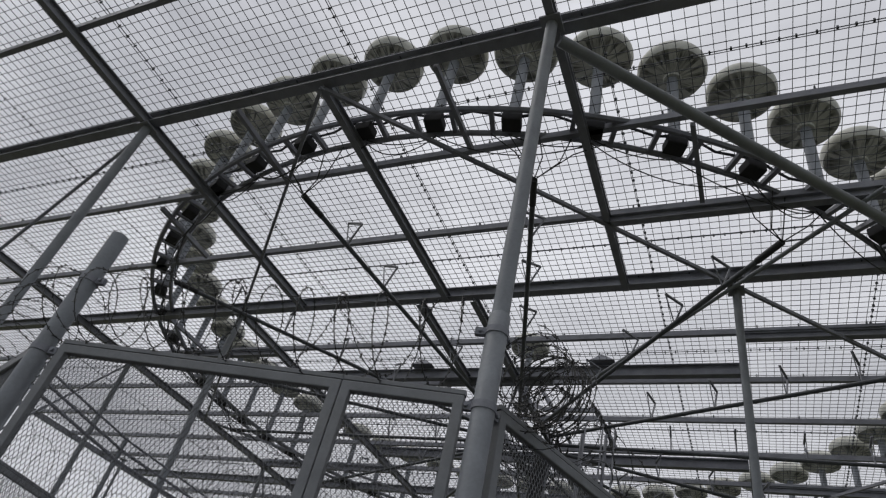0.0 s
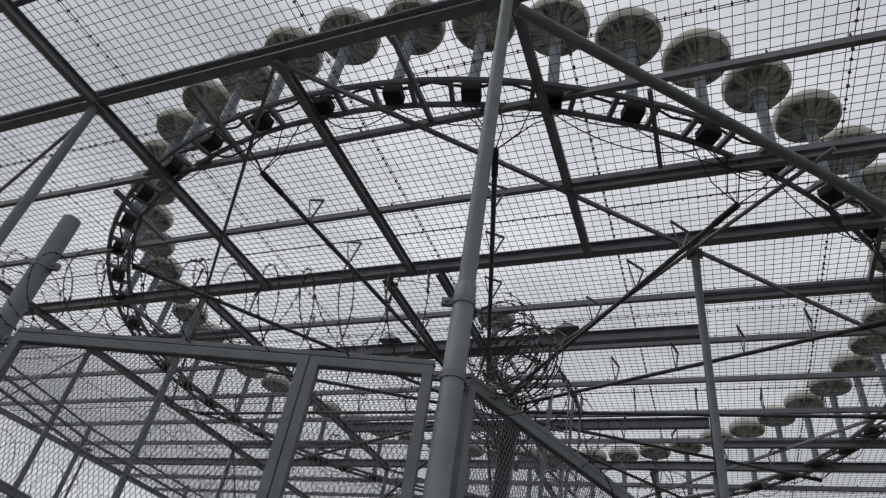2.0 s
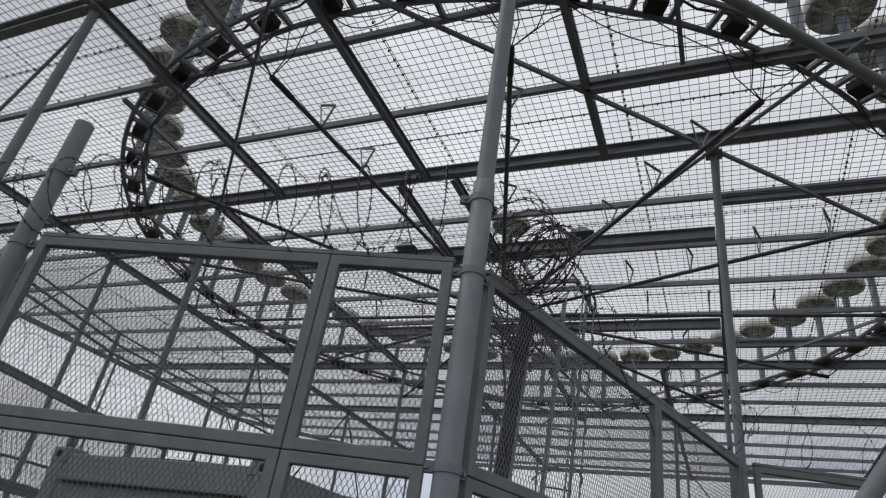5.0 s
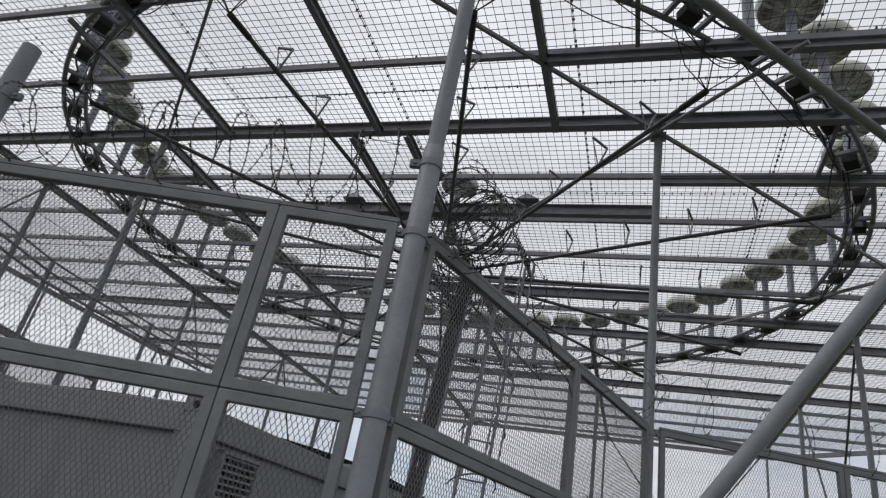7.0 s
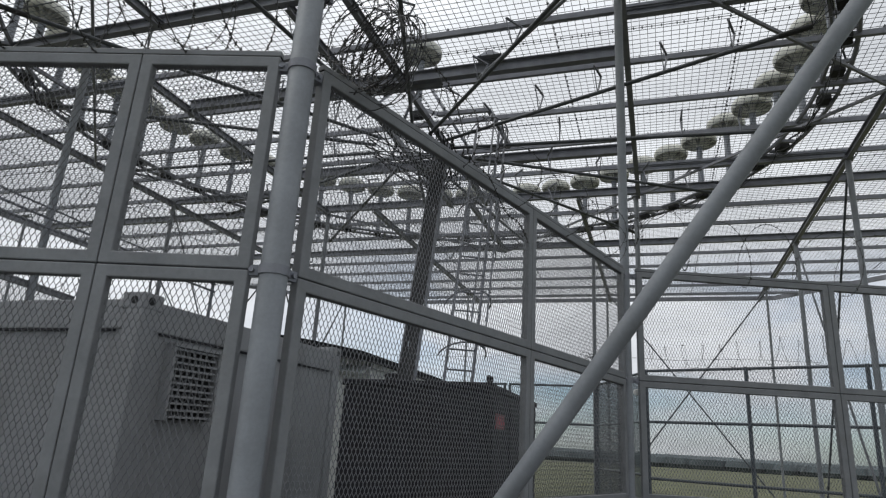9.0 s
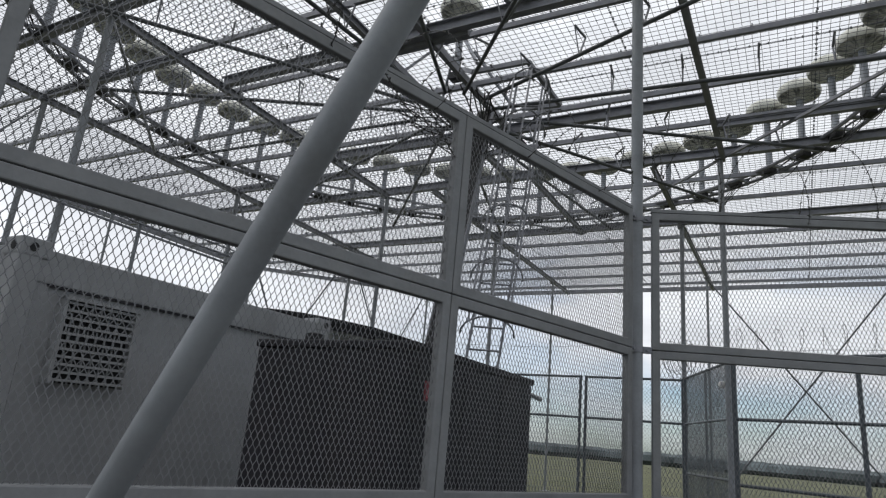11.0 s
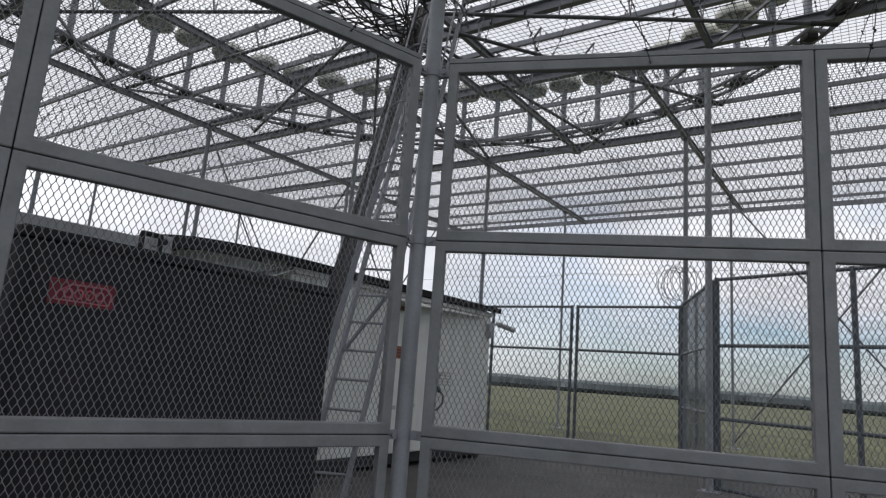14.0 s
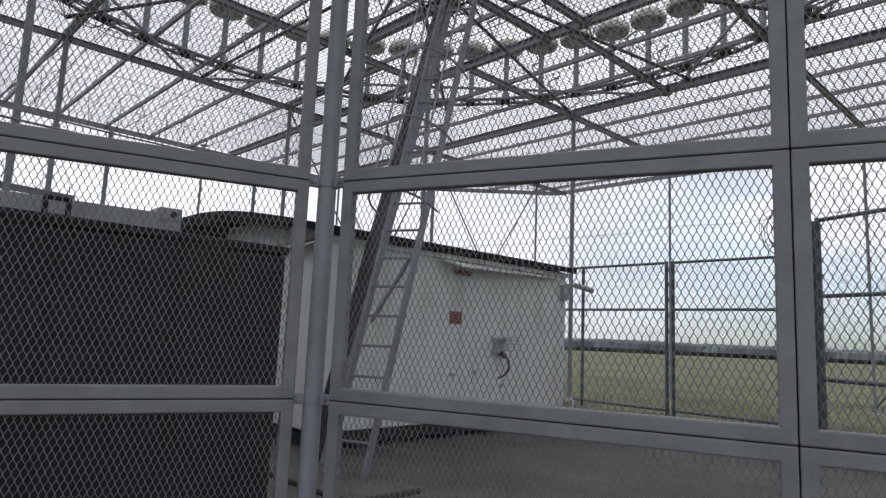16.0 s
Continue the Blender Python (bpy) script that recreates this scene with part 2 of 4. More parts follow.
# ---- mesh helpers ----
class Build:
    """Gathers plain faces, then links them as one mesh object."""

    def __init__(self):
        self.v, self.f = [], []

    def box(self, x0, y0, z0, x1, y1, z1):
        i = len(self.v)
        self.v += [(x, y, z) for z in (z0, z1) for x, y in ((x0, y0), (x1, y0), (x1, y1), (x0, y1))]
        self.f += [tuple(i + k for k in q) for q in ((3, 2, 1, 0), (4, 5, 6, 7), (0, 1, 5, 4), (1, 2, 6, 5), (2, 3, 7, 6), (3, 0, 4, 7))]
        return self

    def bar(self, a, b, w, h=None, up=(0, 0, 1)):
        """A rectangular bar from a to b, w wide across and h high along up."""
        a, b, h = Vector(a), Vector(b), h or w
        d = (b - a).normalized()
        s = d.cross(Vector(up))
        if s.length < 1e-4:
            s = d.cross(Vector((1, 0, 0)))
        s.normalize()
        t = s.cross(d).normalized()
        i = len(self.v)
        for p in (a, b):
            for j, k in ((-1, -1), (1, -1), (1, 1), (-1, 1)):
                self.v.append(tuple(p + s * (j * w / 2) + t * (k * h / 2)))
        self.f += [tuple(i + k for k in q) for q in ((3, 2, 1, 0), (4, 5, 6, 7), (0, 1, 5, 4), (1, 2, 6, 5), (2, 3, 7, 6), (3, 0, 4, 7))]
        return self

    def tube(self, pts, r, n=12, cap=True, close=False):
        """A round tube along points."""
        pts = [Vector(p) for p in pts]
        i0, m = len(self.v), len(pts)
        ref = None
        for k, p in enumerate(pts):
            if close:
                d = pts[(k + 1) % m] - pts[k - 1]
            else:
                d = pts[min(k + 1, m - 1)] - pts[max(k - 1, 0)]
            d.normalize()
            if ref is None:
                ref = d.cross(Vector((0, 0, 1)))
                if ref.length < 0.05:
                    ref = d.cross(Vector((0, 1, 0)))
            s = (ref - d * ref.dot(d)).normalized()
            ref = s
            t = d.cross(s)
            rad = r[k] if isinstance(r, (list, tuple)) else r
            self.v += [tuple(p + (s * math.cos(a) + t * math.sin(a)) * rad) for a in (2 * math.pi * j / n for j in range(n))]
        for k in range(m if close else m - 1):
            a, b = i0 + k * n, i0 + ((k + 1) % m) * n
            self.f += [(a + j, a + (j + 1) % n, b + (j + 1) % n, b + j) for j in range(n)]
        if cap and not close:
            self.f += [tuple(range(i0 + n - 1, i0 - 1, -1)), tuple(i0 + (m - 1) * n + j for j in range(n))]
        return self

    def spin(self, profile, n=24, at=(0, 0, 0)):
        """A turned shape about z: profile of (radius, height)."""
        i0 = len(self.v)
        for r, z in profile:
            self.v += [(at[0] + r * math.cos(2 * math.pi * j / n), at[1] + r * math.sin(2 * math.pi * j / n), at[2] + z) for j in range(n)]
        for k in range(len(profile) - 1):
            a, b = i0 + k * n, i0 + (k + 1) * n
            self.f += [(a + j, a + (j + 1) % n, b + (j + 1) % n, b + j) for j in range(n)]
        self.f += [tuple(range(i0 + n - 1, i0 - 1, -1)), tuple(i0 + (len(profile) - 1) * n + j for j in range(n))]
        return self

    def mesh(self, name, mat, smooth=False):
        me = bpy.data.meshes.new(name)
        me.from_pydata(self.v, [], self.f)
        me.materials.append(mat)
        if smooth:
            me.shade_smooth()
            me.set_sharp_from_angle(angle=radians(40))
        return me


def part(name, b, mat, parent=None, label="", smooth=False, bevel=0.0):
    ob = new(name, b.mesh(name, mat, smooth) if isinstance(b, Build) else b)
    if parent:
        ob.parent = parent
    if bevel:
        mod = ob.modifiers.new("bevel", "BEVEL")
        mod.width, mod.segments, mod.limit_method = bevel, 2, "ANGLE"
    if label:
        ob["label"] = label
    return ob


def thing(name, label, category, group="", kind="", at=None):
    ob = new(name)
    ob.empty_display_size = 0.2
    if at is not None:
        ob.matrix_basis = at if isinstance(at, Matrix) else Matrix.Translation(at)
    return tagged(ob, label, category, group, kind)


# ---- plan ----
CENTRE = Vector((-2.5, 7.5, 0))     # middle of the antenna ring
ROOF = 6.75                         # axis of the roof beams
RING_R, RING_Z = 6.75, 6.8
P1, P2 = Vector((0, 0, 0)), Vector((1.25, 3.86, 0))
# where the roof grid lies over the fences
LAY = Matrix.Translation((0.006, 0.107, 0.03)) @ Matrix.Diagonal((0.9706, 0.9706, 1, 1))


def laid(ob):
    """Puts a thing drawn on the roof's own grid where the roof lies."""
    ob.matrix_basis = LAY @ ob.matrix_basis
    return ob


# ---- ground ----
FALL = ((0, -0.02), (13, -0.03), (20, -0.1), (60, -0.6), (200, -2.2), (900, -9), (3000, -20))


def lie(x, y):
    """Height of the field, which falls away on all sides of the site."""
    r = math.hypot(x, y)
    for (r0, z0), (r1, z1) in zip(FALL, FALL[1:]):
        if r <= r1:
            return z0 + (z1 - z0) * (r - r0) / (r1 - r0)
    return FALL[-1][1]


g = Build()
N = 48
rings = [r for r, z in FALL]
g.v.append((0, 0, -0.02))
for r in rings[1:]:
    for k in range(N):
        a = 2 * math.pi * k / N
        g.v.append((r * math.cos(a), r * math.sin(a), lie(r, 0)))
for k in range(N):
    g.f.append((0, 1 + k, 1 + (k + 1) % N))
for j in range(len(rings) - 2):
    for k in range(N):
        a, b = 1 + j * N, 1 + (j + 1) * N
        g.f.append((a + k, b + k, b + (k + 1) % N, a + (k + 1) % N))
tagged(part("ground", g, GRASS), "flat field of yellow-green grass around the enclosure", "ground", kind="structure")
slab = Build().box(-13, -8, -0.3, 6, 13.6, 0)
tagged(part("pavement", slab, CONCRETE), "stained grey concrete slab under the antenna frame", "pavement", kind="structure")


# ---- roof frame ----
HALF_U, HALF_V, CUT = 13.5, 14.4, 22.4   # half sizes of the mesh and its cut corners


def chord(v):
    """Half the length of the mesh at v."""
    d = abs(v - CENTRE.y)
    return min(HALF_U, CUT - d) if d < HALF_V else 0.0


def chord_u(u):
    d = abs(u - CENTRE.x)
    return min(HALF_V, CUT - d) if d < HALF_U else 0.0


def ibeam(b, a, c, w, h, t=0.012):
    """An I-section from a to c."""
    a, c = Vector(a), Vector(c)
    z = Vector((0, 0, 1))
    b.bar(a + z * (h / 2 - t / 2), c + z * (h / 2 - t / 2), w, t)
    b.bar(a - z * (h / 2 - t / 2), c - z * (h / 2 - t / 2), w, t)
    b.bar(a, c, t * 0.8, h - 2 * t)


frame_thing = thing("roof_frame", "galvanised steel beam grid carrying the wire mesh counterpoise", "steel frame", at=(0, 0, ROOF))
laid(frame_thing)


def beam(name, a, b, w, h, dz=0.0, section="I"):
    m = Build()
    a, b = Vector((*a, dz)), Vector((*b, dz))
    if section == "I":
        ibeam(m, a, b, w, h)
    elif section == "O":
        m.tube([a, b], w / 2, 12)
    else:
        m.bar(a, b, w, h)
    return part(name, m, GALV if section != "O" else PIPE, frame_thing, smooth=section == "O")


cu, cv = CENTRE.x, CENTRE.y
v_lines = [0, 3.75, 11.25, 15]
for v in v_lines:
    beam("main_beam", (cu - chord(v) + 0.1, v), (cu + chord(v) - 0.1, v), 0.12, 0.16)
for v in (5.9, 9.1):
    beam("cross_beam", (-6.25, v), (1.25, v), 0.12, 0.18, -0.02)
for u in (-10, 5):
    beam("main_beam", (u, cv - chord_u(u) + 0.1), (u, cv + chord_u(u) - 0.1), 0.085, 0.12, -0.12)
for u in (-6.25, 1.3):
    beam("main_beam", (u, 3.75), (u, 11.25), 0.085, 0.12, -0.1)
for u in (-5, 0):
    beam("main_beam", (u, cv - chord_u(u) + 0.1), (u, 3.75), 0.08, 0.12, -0.08)
    beam("main_beam", (u, 11.25), (u, cv + chord_u(u) - 0.1), 0.08, 0.12, -0.08)
beam("main_beam", (-2.5, 0), (-2.5, 3.75), 0.08, 0.12, -0.08)
beam("main_beam", (-2.5, 11.25), (-2.5, 15), 0.08, 0.12, -0.08)
for u in (-2.95, -2.1):
    beam("hatch_beam", (u, 3.75), (u, 6.0), 0.09, 0.12, -0.1)
    beam("hatch_beam", (u, 9.1), (u, 11.25), 0.09, 0.12, -0.1)
for v in (5, 10):
    beam("main_beam", (-10, v), (-6.25, v), 0.1, 0.13, -0.05)
    beam("main_beam", (1.25, v), (5, v), 0.1, 0.13, -0.05)
k = -5
while k * 1.25 < cv + HALF_V:
    v = k * 1.25
    if v not in v_lines and chord(v) > 1:
        beam("purlin", (cu - chord(v), v), (cu + chord(v), v), 0.06, 0.08, 0.02, "box")
    k += 1
# flat bracing set as a diamond
corners = [(-2.5, 0), (1.25, 3.75), (5, 7.5), (1.25, 11.25), (-2.5, 15), (-6.25, 11.25), (-10, 7.5), (-6.25, 3.75)]
for a, b in zip(corners, corners[1:] + corners[:1]):
    beam("brace", a, b, 0.038, 0.045, -0.14, "box")
# slanting pipe from the ring to the hatch
beam("brace", (2.68, 2.35), (-0.9, 5.9), 0.05, 0.05, -0.17, "O")
# corner pipes of the column octagon
beam("corner_pipe", (0.05, 0), (5, 5.1), 0.11, 0.11, -0.26, "O")

beam("main_beam", (0, 2.5), (7.2, 2.5), 0.09, 0.12, -0.08)
for u, v0, v1 in ((1.03, 1.33, 2.4), (-1.25, 0.1, 1.2), (-3.75, 0.1, 1.2), (3.3, 3.85, 4.9), (4.0, 5.1, 6.2), (-6.0, 1.33, 2.4), (-8.0, 3.85, 4.9)):
    beam("ring_bracket", (u, v0), (u, v1), 0.05, 0.06, -0.03, "box")

# rim of the mesh
rim = Build()
c1_, c2_ = CUT - HALF_V, CUT - HALF_U
edge = [(c1_, HALF_V), (HALF_U, c2_), (HALF_U, -c2_), (c1_, -HALF_V), (-c1_, -HALF_V), (-HALF_U, -c2_), (-HALF_U, c2_), (-c1_, HALF_V)]
for (x0, y0), (x1, y1) in zip(edge, edge[1:] + edge[:1]):
    rim.bar((cu + x0, cv + y0, -0.02), (cu + x1, cv + y1, -0.02), 0.06, 0.14)
part("rim", rim, GALV, frame_thing)

# columns
col_at = [(-5, 0), (0, 0), (5, 5), (5, 10), (0, 15), (-5, 15), (-10, 10), (-10, 5), (1.24, 3.87), (-6.25, 3.75), (1.25, 11.25), (-6.25, 11.25), (5, 15), (5, 20), (0, 20), (-5, 20), (-10, 20), (-10, 15), (-15, 10), (-15, 15)]
for x, y in col_at:
    at = {(0, 0): P1, (1.24, 3.87): P2}.get((x, y), LAY @ Vector((x, y, 0)))
    c = thing("column", "tall round galvanised steel column under the roof frame", "column", "columns", at=(at.x, at.y, 0))
    r = 0.043 if (x, y) == (1.24, 3.87) else 0.036 if y >= 20 or x < -12 else 0.05
    part("shaft", Build().tube([(0, 0, 0), (0, 0, ROOF - 0.11)], r, 20), PIPE, c, smooth=True)
    if (x, y) == (0, 0):
        part("sleeve", Build().spin([(0.052, 0.02), (0.06, 0.02), (0.06, 3.56), (0.052, 3.57)], 20), PIPE, c, smooth=True)
    part("base_plate", Build().box(-0.14, -0.14, 0.0, 0.14, 0.14, 0.02), GALV, c)
    part("cap_plate", Build().box(-0.09, -0.09, ROOF - 0.13, 0.09, 0.09, ROOF - 0.11), GALV, c)
lean = thing("brace_pole", "grey painted steel pole leaning up from a column foot", "pole")
part("shaft", Build().tube([(0.088, 0.332, 0.0), (4.918, -0.399, ROOF - 0.1)], 0.034, 16), PIPE, lean, smooth=True)
# crossed rods in the bays between the columns
for a, c in (((5, 10), (5, 15)), ((0, 20), (5, 20)), ((-10, 15), (-10, 20)), ((-15, 15), (-10, 15))):
    rod = laid(thing("cross_bracing", "crossed thin steel rods bracing two columns", "bracing", "cross bracing"))
    part("rod", Build().tube([(*a, 0.1), (*c, ROOF - 0.2)], 0.023, 8), CONDUIT, rod, smooth=True)
    part("rod", Build().tube([(*c, 0.1), (*a, ROOF - 0.2)], 0.023, 8), CONDUIT, rod, smooth=True)

for a, c in (((-5, 0.02), (-9.7, 0.3)), ((-10, 5), (-10, 0.4)), ((-10, 10), (-10, 14.5))):
    stay = laid(thing("stay_rod", "single thin steel rod leaning down from a column head", "bracing", "stay rods"))
    part("rod", Build().tube([(*a, ROOF - 0.2), (*c, 0.0)], 0.02, 8), GALV, stay, smooth=True)

# ---- wire mesh ----
w = Build()
CELL = 0.105
GAUGE = 0.0057
for k in range(-140, 141):
    d = k * CELL
    h = chord(cv + d)
    if h > 1:
        w.bar((cu - h, cv + d, ROOF + 0.09), (cu + h, cv + d, ROOF + 0.09), GAUGE)
    h = chord_u(cu + d)
    if h > 1:
        w.bar((cu + d, cv - h, ROOF + 0.096), (cu + d, cv + h, ROOF + 0.096), GAUGE)
tagged(laid(part("counterpoise_mesh", w, WIRE)), "welded square wire mesh lying on the roof frame", "wire mesh", kind="stuff")

# ---- antenna ring ----
ring = thing("ring_truss", "dark curved steel track carrying the ring of antennas", "truss", at=(cu, cv, RING_Z))
laid(ring)
for rr, nm in ((RING_R - 0.16, "inner_rail"), (RING_R + 0.16, "outer_rail")):
    part(nm, Build().tube([(rr * math.cos(a), rr * math.sin(a), 0) for a in (2 * math.pi * k / 100 for k in range(100))], 0.035, 6, close=True), GALV, ring)
rung = Build().bar((RING_R - 0.16, 0, 0), (RING_R + 0.16, 0, 0), 0.05, 0.05).mesh("rung", GALV)
for k in range(100):
    part("rung", rung, GALV, ring).rotation_euler = (0, 0, radians(-110.8 + 1.8 + 3.6 * k))


def antenna(at):
    a = thing("antenna", "weathered cream mushroom-shaped antenna dome on a grey post", "antenna", "ring of antennas", at=at)
    part("post", Build().tube([(0, 0, 0.0), (0, 0, 1.25)], 0.06, 14), PIPE, a, smooth=True)
    part("dome", Build().spin([(0.06, 1.07), (0.09, 1.07), (0.098, 1.1), (0.125, 1.108), (0.24, 1.135), (0.33, 1.165), (0.338, 1.16), (0.35, 1.16), (0.368, 1.195), (0.376, 1.23), (0.374, 1.27), (0.355, 1.315), (0.3, 1.37), (0.19, 1.405), (0.02, 1.42)], 32), RADOME, a, smooth=True)
    part("tuner_box", Build().box(-0.1, -0.085, -0.1, 0.1, 0.085, 0.02), BLACK_AND_SHADE, a, "black tuning box", bevel=0.01)
    return a


first = None
for k in range(50):
    a = radians(-110.8 + 7.2 * k)
    foot = LAY @ Vector((cu + RING_R * math.cos(a), cv + RING_R * math.sin(a), RING_Z + 0.03))
    m = pose(*foot, 0, 0, math.degrees(a) + 90)
    first = copy_thing(first, m) if first else antenna(m)

# ---- seams and clips of the mesh ----
clips = Build()
for k in range(-5, 9):
    v = 0.65 + 2.45 * k
    h = chord(v)
    n = int(2 * h / 0.14)
    for i in range(n):
        x = cu - h + 0.14 * i + 0.06 * random.random()
        clips.box(x - 0.008, v - 0.014, ROOF + 0.075, x + 0.008, v + 0.014, ROOF + 0.1)
    clips.bar((cu - h, v, ROOF + 0.088), (cu + h, v, ROOF + 0.088), 0.007)
    u = 0.35 - 2.45 * (k - 2)
    h = chord_u(u)
    if h > 1:
        n = int(2 * h / 0.14)
        for i in range(n):
            y = cv - h + 0.14 * i + 0.06 * random.random()
            clips.box(u - 0.014, y - 0.008, ROOF + 0.075, u + 0.014, y + 0.008, ROOF + 0.1)
        clips.bar((u, cv - h, ROOF + 0.088), (u, cv + h, ROOF + 0.088), 0.007)
for k in range(-4, 17):
    v, h = k * 1.25, chord(k * 1.25)
    for i in range(int(2 * h / 0.62)):
        x = cu - h + 0.62 * i + 0.2 * random.random()
        clips.box(x - 0.007, v - 0.034, ROOF + 0.062, x + 0.007, v + 0.034, ROOF + 0.1)
tagged(laid(part("mesh_clips", clips, WIRE)), "small wire clips along the seams of the roof mesh", "clips", kind="stuff")


# ---- cables under the ring ----
def sag(a, b, drop, n=10):
    a, b = Vector(a), Vector(b)
    return [a.lerp(b, i / n) - Vector((0, 0, 4 * drop * (i / n) * (1 - i / n))) for i in range(n + 1)]


def on_ring(deg, dr=0.0, z=RING_Z):
    a = radians(deg)
    return Vector((cu + (RING_R + dr) * math.cos(a), cv + (RING_R + dr) * math.sin(a), z))


rnd = random.Random(4)
for k in range(50):
    d0 = -110.8 + 7.2 * k
    c = laid(thing("ring_cable", "thin black cables hanging in loops under the antenna ring", "cable", "ring cables"))
    for j in range(2 if rnd.random() < 0.6 else 1):
        span = rnd.choice((7.2, 7.2, 14.4))
        part("cable", Build().tube(sag(on_ring(d0, -0.1 + 0.05 * j, RING_Z - 0.1), on_ring(d0 + span, -0.12, RING_Z - 0.1), 0.06 + 0.22 * rnd.random()), 0.007, 5), CABLE, c, smooth=True)
    part("trunk_cable", Build().tube([on_ring(d0 + s, 0.05 + 0.04 * math.sin(s + k), RING_Z + 0.05) for s in (0, 1.8, 3.6, 5.4, 7.2)], 0.016, 6), CABLE, c, smooth=True)

# ---- radial conduits ----
ARM_Z = 6.3
arms = [-97, -72.2, -48.5, -21] + [-21 + 25.35 * k for k in range(1, 11)]
for deg in arms:
    a = radians(deg)
    d = Vector((math.cos(a), math.sin(a), 0))
    t = Vector((-d.y, d.x, 0))
    o = Vector((cu, cv, ARM_Z))
    arm = laid(thing("radial_conduit", "dark round conduit from ring to centre with bent hooks", "conduit", "radial conduits"))
    part("conduit", Build().tube([o + d * 0.7, o + d * 6.16], 0.03, 10), CONDUIT, arm, smooth=True)
    part("sleeve", Build().tube([o + d * 6.05, o + d * 6.42], 0.037, 10), CABLE, arm, "black taped cable end", smooth=True)
    for r in (1.6, 2.6, 3.6, 4.6, 5.5):
        p = o + d * r
        h = Build()
        h.bar(p, p + t * 0.13 + Vector((0, 0, 0.33)), 0.02, 0.02)
        h.bar(p + t * 0.13 + Vector((0, 0, 0.33)), p - t * 0.12 + Vector((0, 0, 0.40)), 0.03, 0.02)
        h.bar(p - t * 0.12 + Vector((0, 0, 0.40)), p, 0.012, 0.012)
        part("hook", h, GALV, arm)
    for j in range(5):
        e = on_ring(deg + (j - 2) * 2.6 + rnd.uniform(-1, 1), -0.12, RING_Z - 0.06)
        s = o + d * 6.42
        m = s.lerp(e, 0.5) + Vector((rnd.uniform(-0.1, 0.1), rnd.uniform(-0.1, 0.1), rnd.uniform(-0.12, 0.02)))
        part("cable", Build().tube([s, s.lerp(m, 0.6), m, m.lerp(e, 0.6), e], 0.007, 5), CABLE, arm, smooth=True)

# ---- centre: hatch frame, middle antenna, ladder and cable tray ----
hatch = thing("hatch_frame", "square steel hatch frame at the middle of the roof", "hatch", at=(cu, cv, ROOF))
laid(hatch)
for a, c in (((-1.0, -1.5), (1.0, -1.5)), ((-1.0, 1.5), (1.0, 1.5)), ((-0.45, -1.6), (-0.45, 1.6)), ((0.4, -1.6), (0.4, 1.6))):
    part("bar", Build().bar((*a, -0.12), (*c, -0.12), 0.08, 0.1), GALV, hatch)
for x, y in ((-0.4, -0.4), (0.4, -0.4), (0.4, 0.4), (-0.4, 0.4)):
    part("strut", Build().bar((x * 2, y * 2, -0.15), (x * 0.5, y * 0.5, 0.8), 0.04, 0.04), GALV, hatch)
for a, c in (((0.58, -0.47, -0.06), (1.47, -0.41, -0.04)), ((1.47, -0.41, -0.04), (1.59, 0.78, -0.16)), ((0.1, -0.1, 0.3), (0.58, -0.47, -0.06)), ((0.9, 0.8, -0.1), (1.59, 0.78, -0.16))):
    part("bracket", Build().bar(a, c, 0.06, 0.07), GALV, hatch)
for s in (-1.5, 1.6):
    p = Build()
    p.v = [(s, -1.78, 0.09), (s + 0.4, -1.78, 0.09), (s + 0.2, -1.76, 0.2), (s, -1.6, 0.09), (s + 0.4, -1.6, 0.09), (s + 0.2, -1.62, 0.2)]
    p.f = [(0, 1, 2), (5, 4, 3), (0, 3, 4, 1), (1, 4, 5, 2), (2, 5, 3, 0)]
    part("bent_plate", p, GALV, hatch, "bent steel plate")
middle = copy_thing(first, pose(*(LAY @ Vector((cu, cv, RING_Z + 0.22)))))
middle["label"] = "weathered cream antenna dome standing over the roof hatch"

# the ladder stands a little turned: its right stile and its left one
LR, LL = Vector((-0.9, 5.86, 0.05)), Vector((-1.25, 5.69, 0.05))
LUP = Vector((0, 0.235, 1.0))
OUTW = (LUP.cross(LR - LL)).normalized()
ladder = thing("ladder", "steep galvanised ladder with safety cage up to the roof hatch", "ladder")
for p in (LR, LL):
    part("stile", Build().bar(p, p + LUP * 6.45, 0.03, 0.1, OUTW), GALV, ladder)
for k in range(1, 22):
    a, c = LR + LUP * (0.29 * k), LL + LUP * (0.29 * k)
    part("rung", Build().tube([c, a], 0.013, 8), GALV, ladder, smooth=True)
mid, half = (LR + LL) / 2, (LR - LL) / 2
back = -OUTW if OUTW.y > 0 else OUTW
for k in range(6):
    o = mid + LUP * (2.5 + 0.75 * k)
    part("hoop", Build().tube([o + half * (1.7 * math.cos(t)) + back * (0.02 + 0.6 * math.sin(t)) for t in (math.pi * i / 10 for i in range(11))], 0.012, 6), GALV, ladder, smooth=True)
for t in (0.25, 0.5, 0.75):
    o = mid + half * (1.7 * math.cos(math.pi * t)) + back * (0.02 + 0.6 * math.sin(math.pi * t))
    part("cage_bar", Build().bar(o + LUP * 2.5, o + LUP * 6.25, 0.025, 0.008), GALV, ladder)
part("stay", Build().bar(LL + LUP * 1.7 + Vector((-0.3, 0.25, -0.3)), LR + LUP * 2.15, 0.03, 0.03), GALV, ladder)
pad = tagged(part("concrete_pad", Build().box(-1.6, 5.3, 0, -0.35, 6.05, 0.05), CONCRETE, bevel=0.015), "pale concrete pad under the ladder foot", "concrete pad")
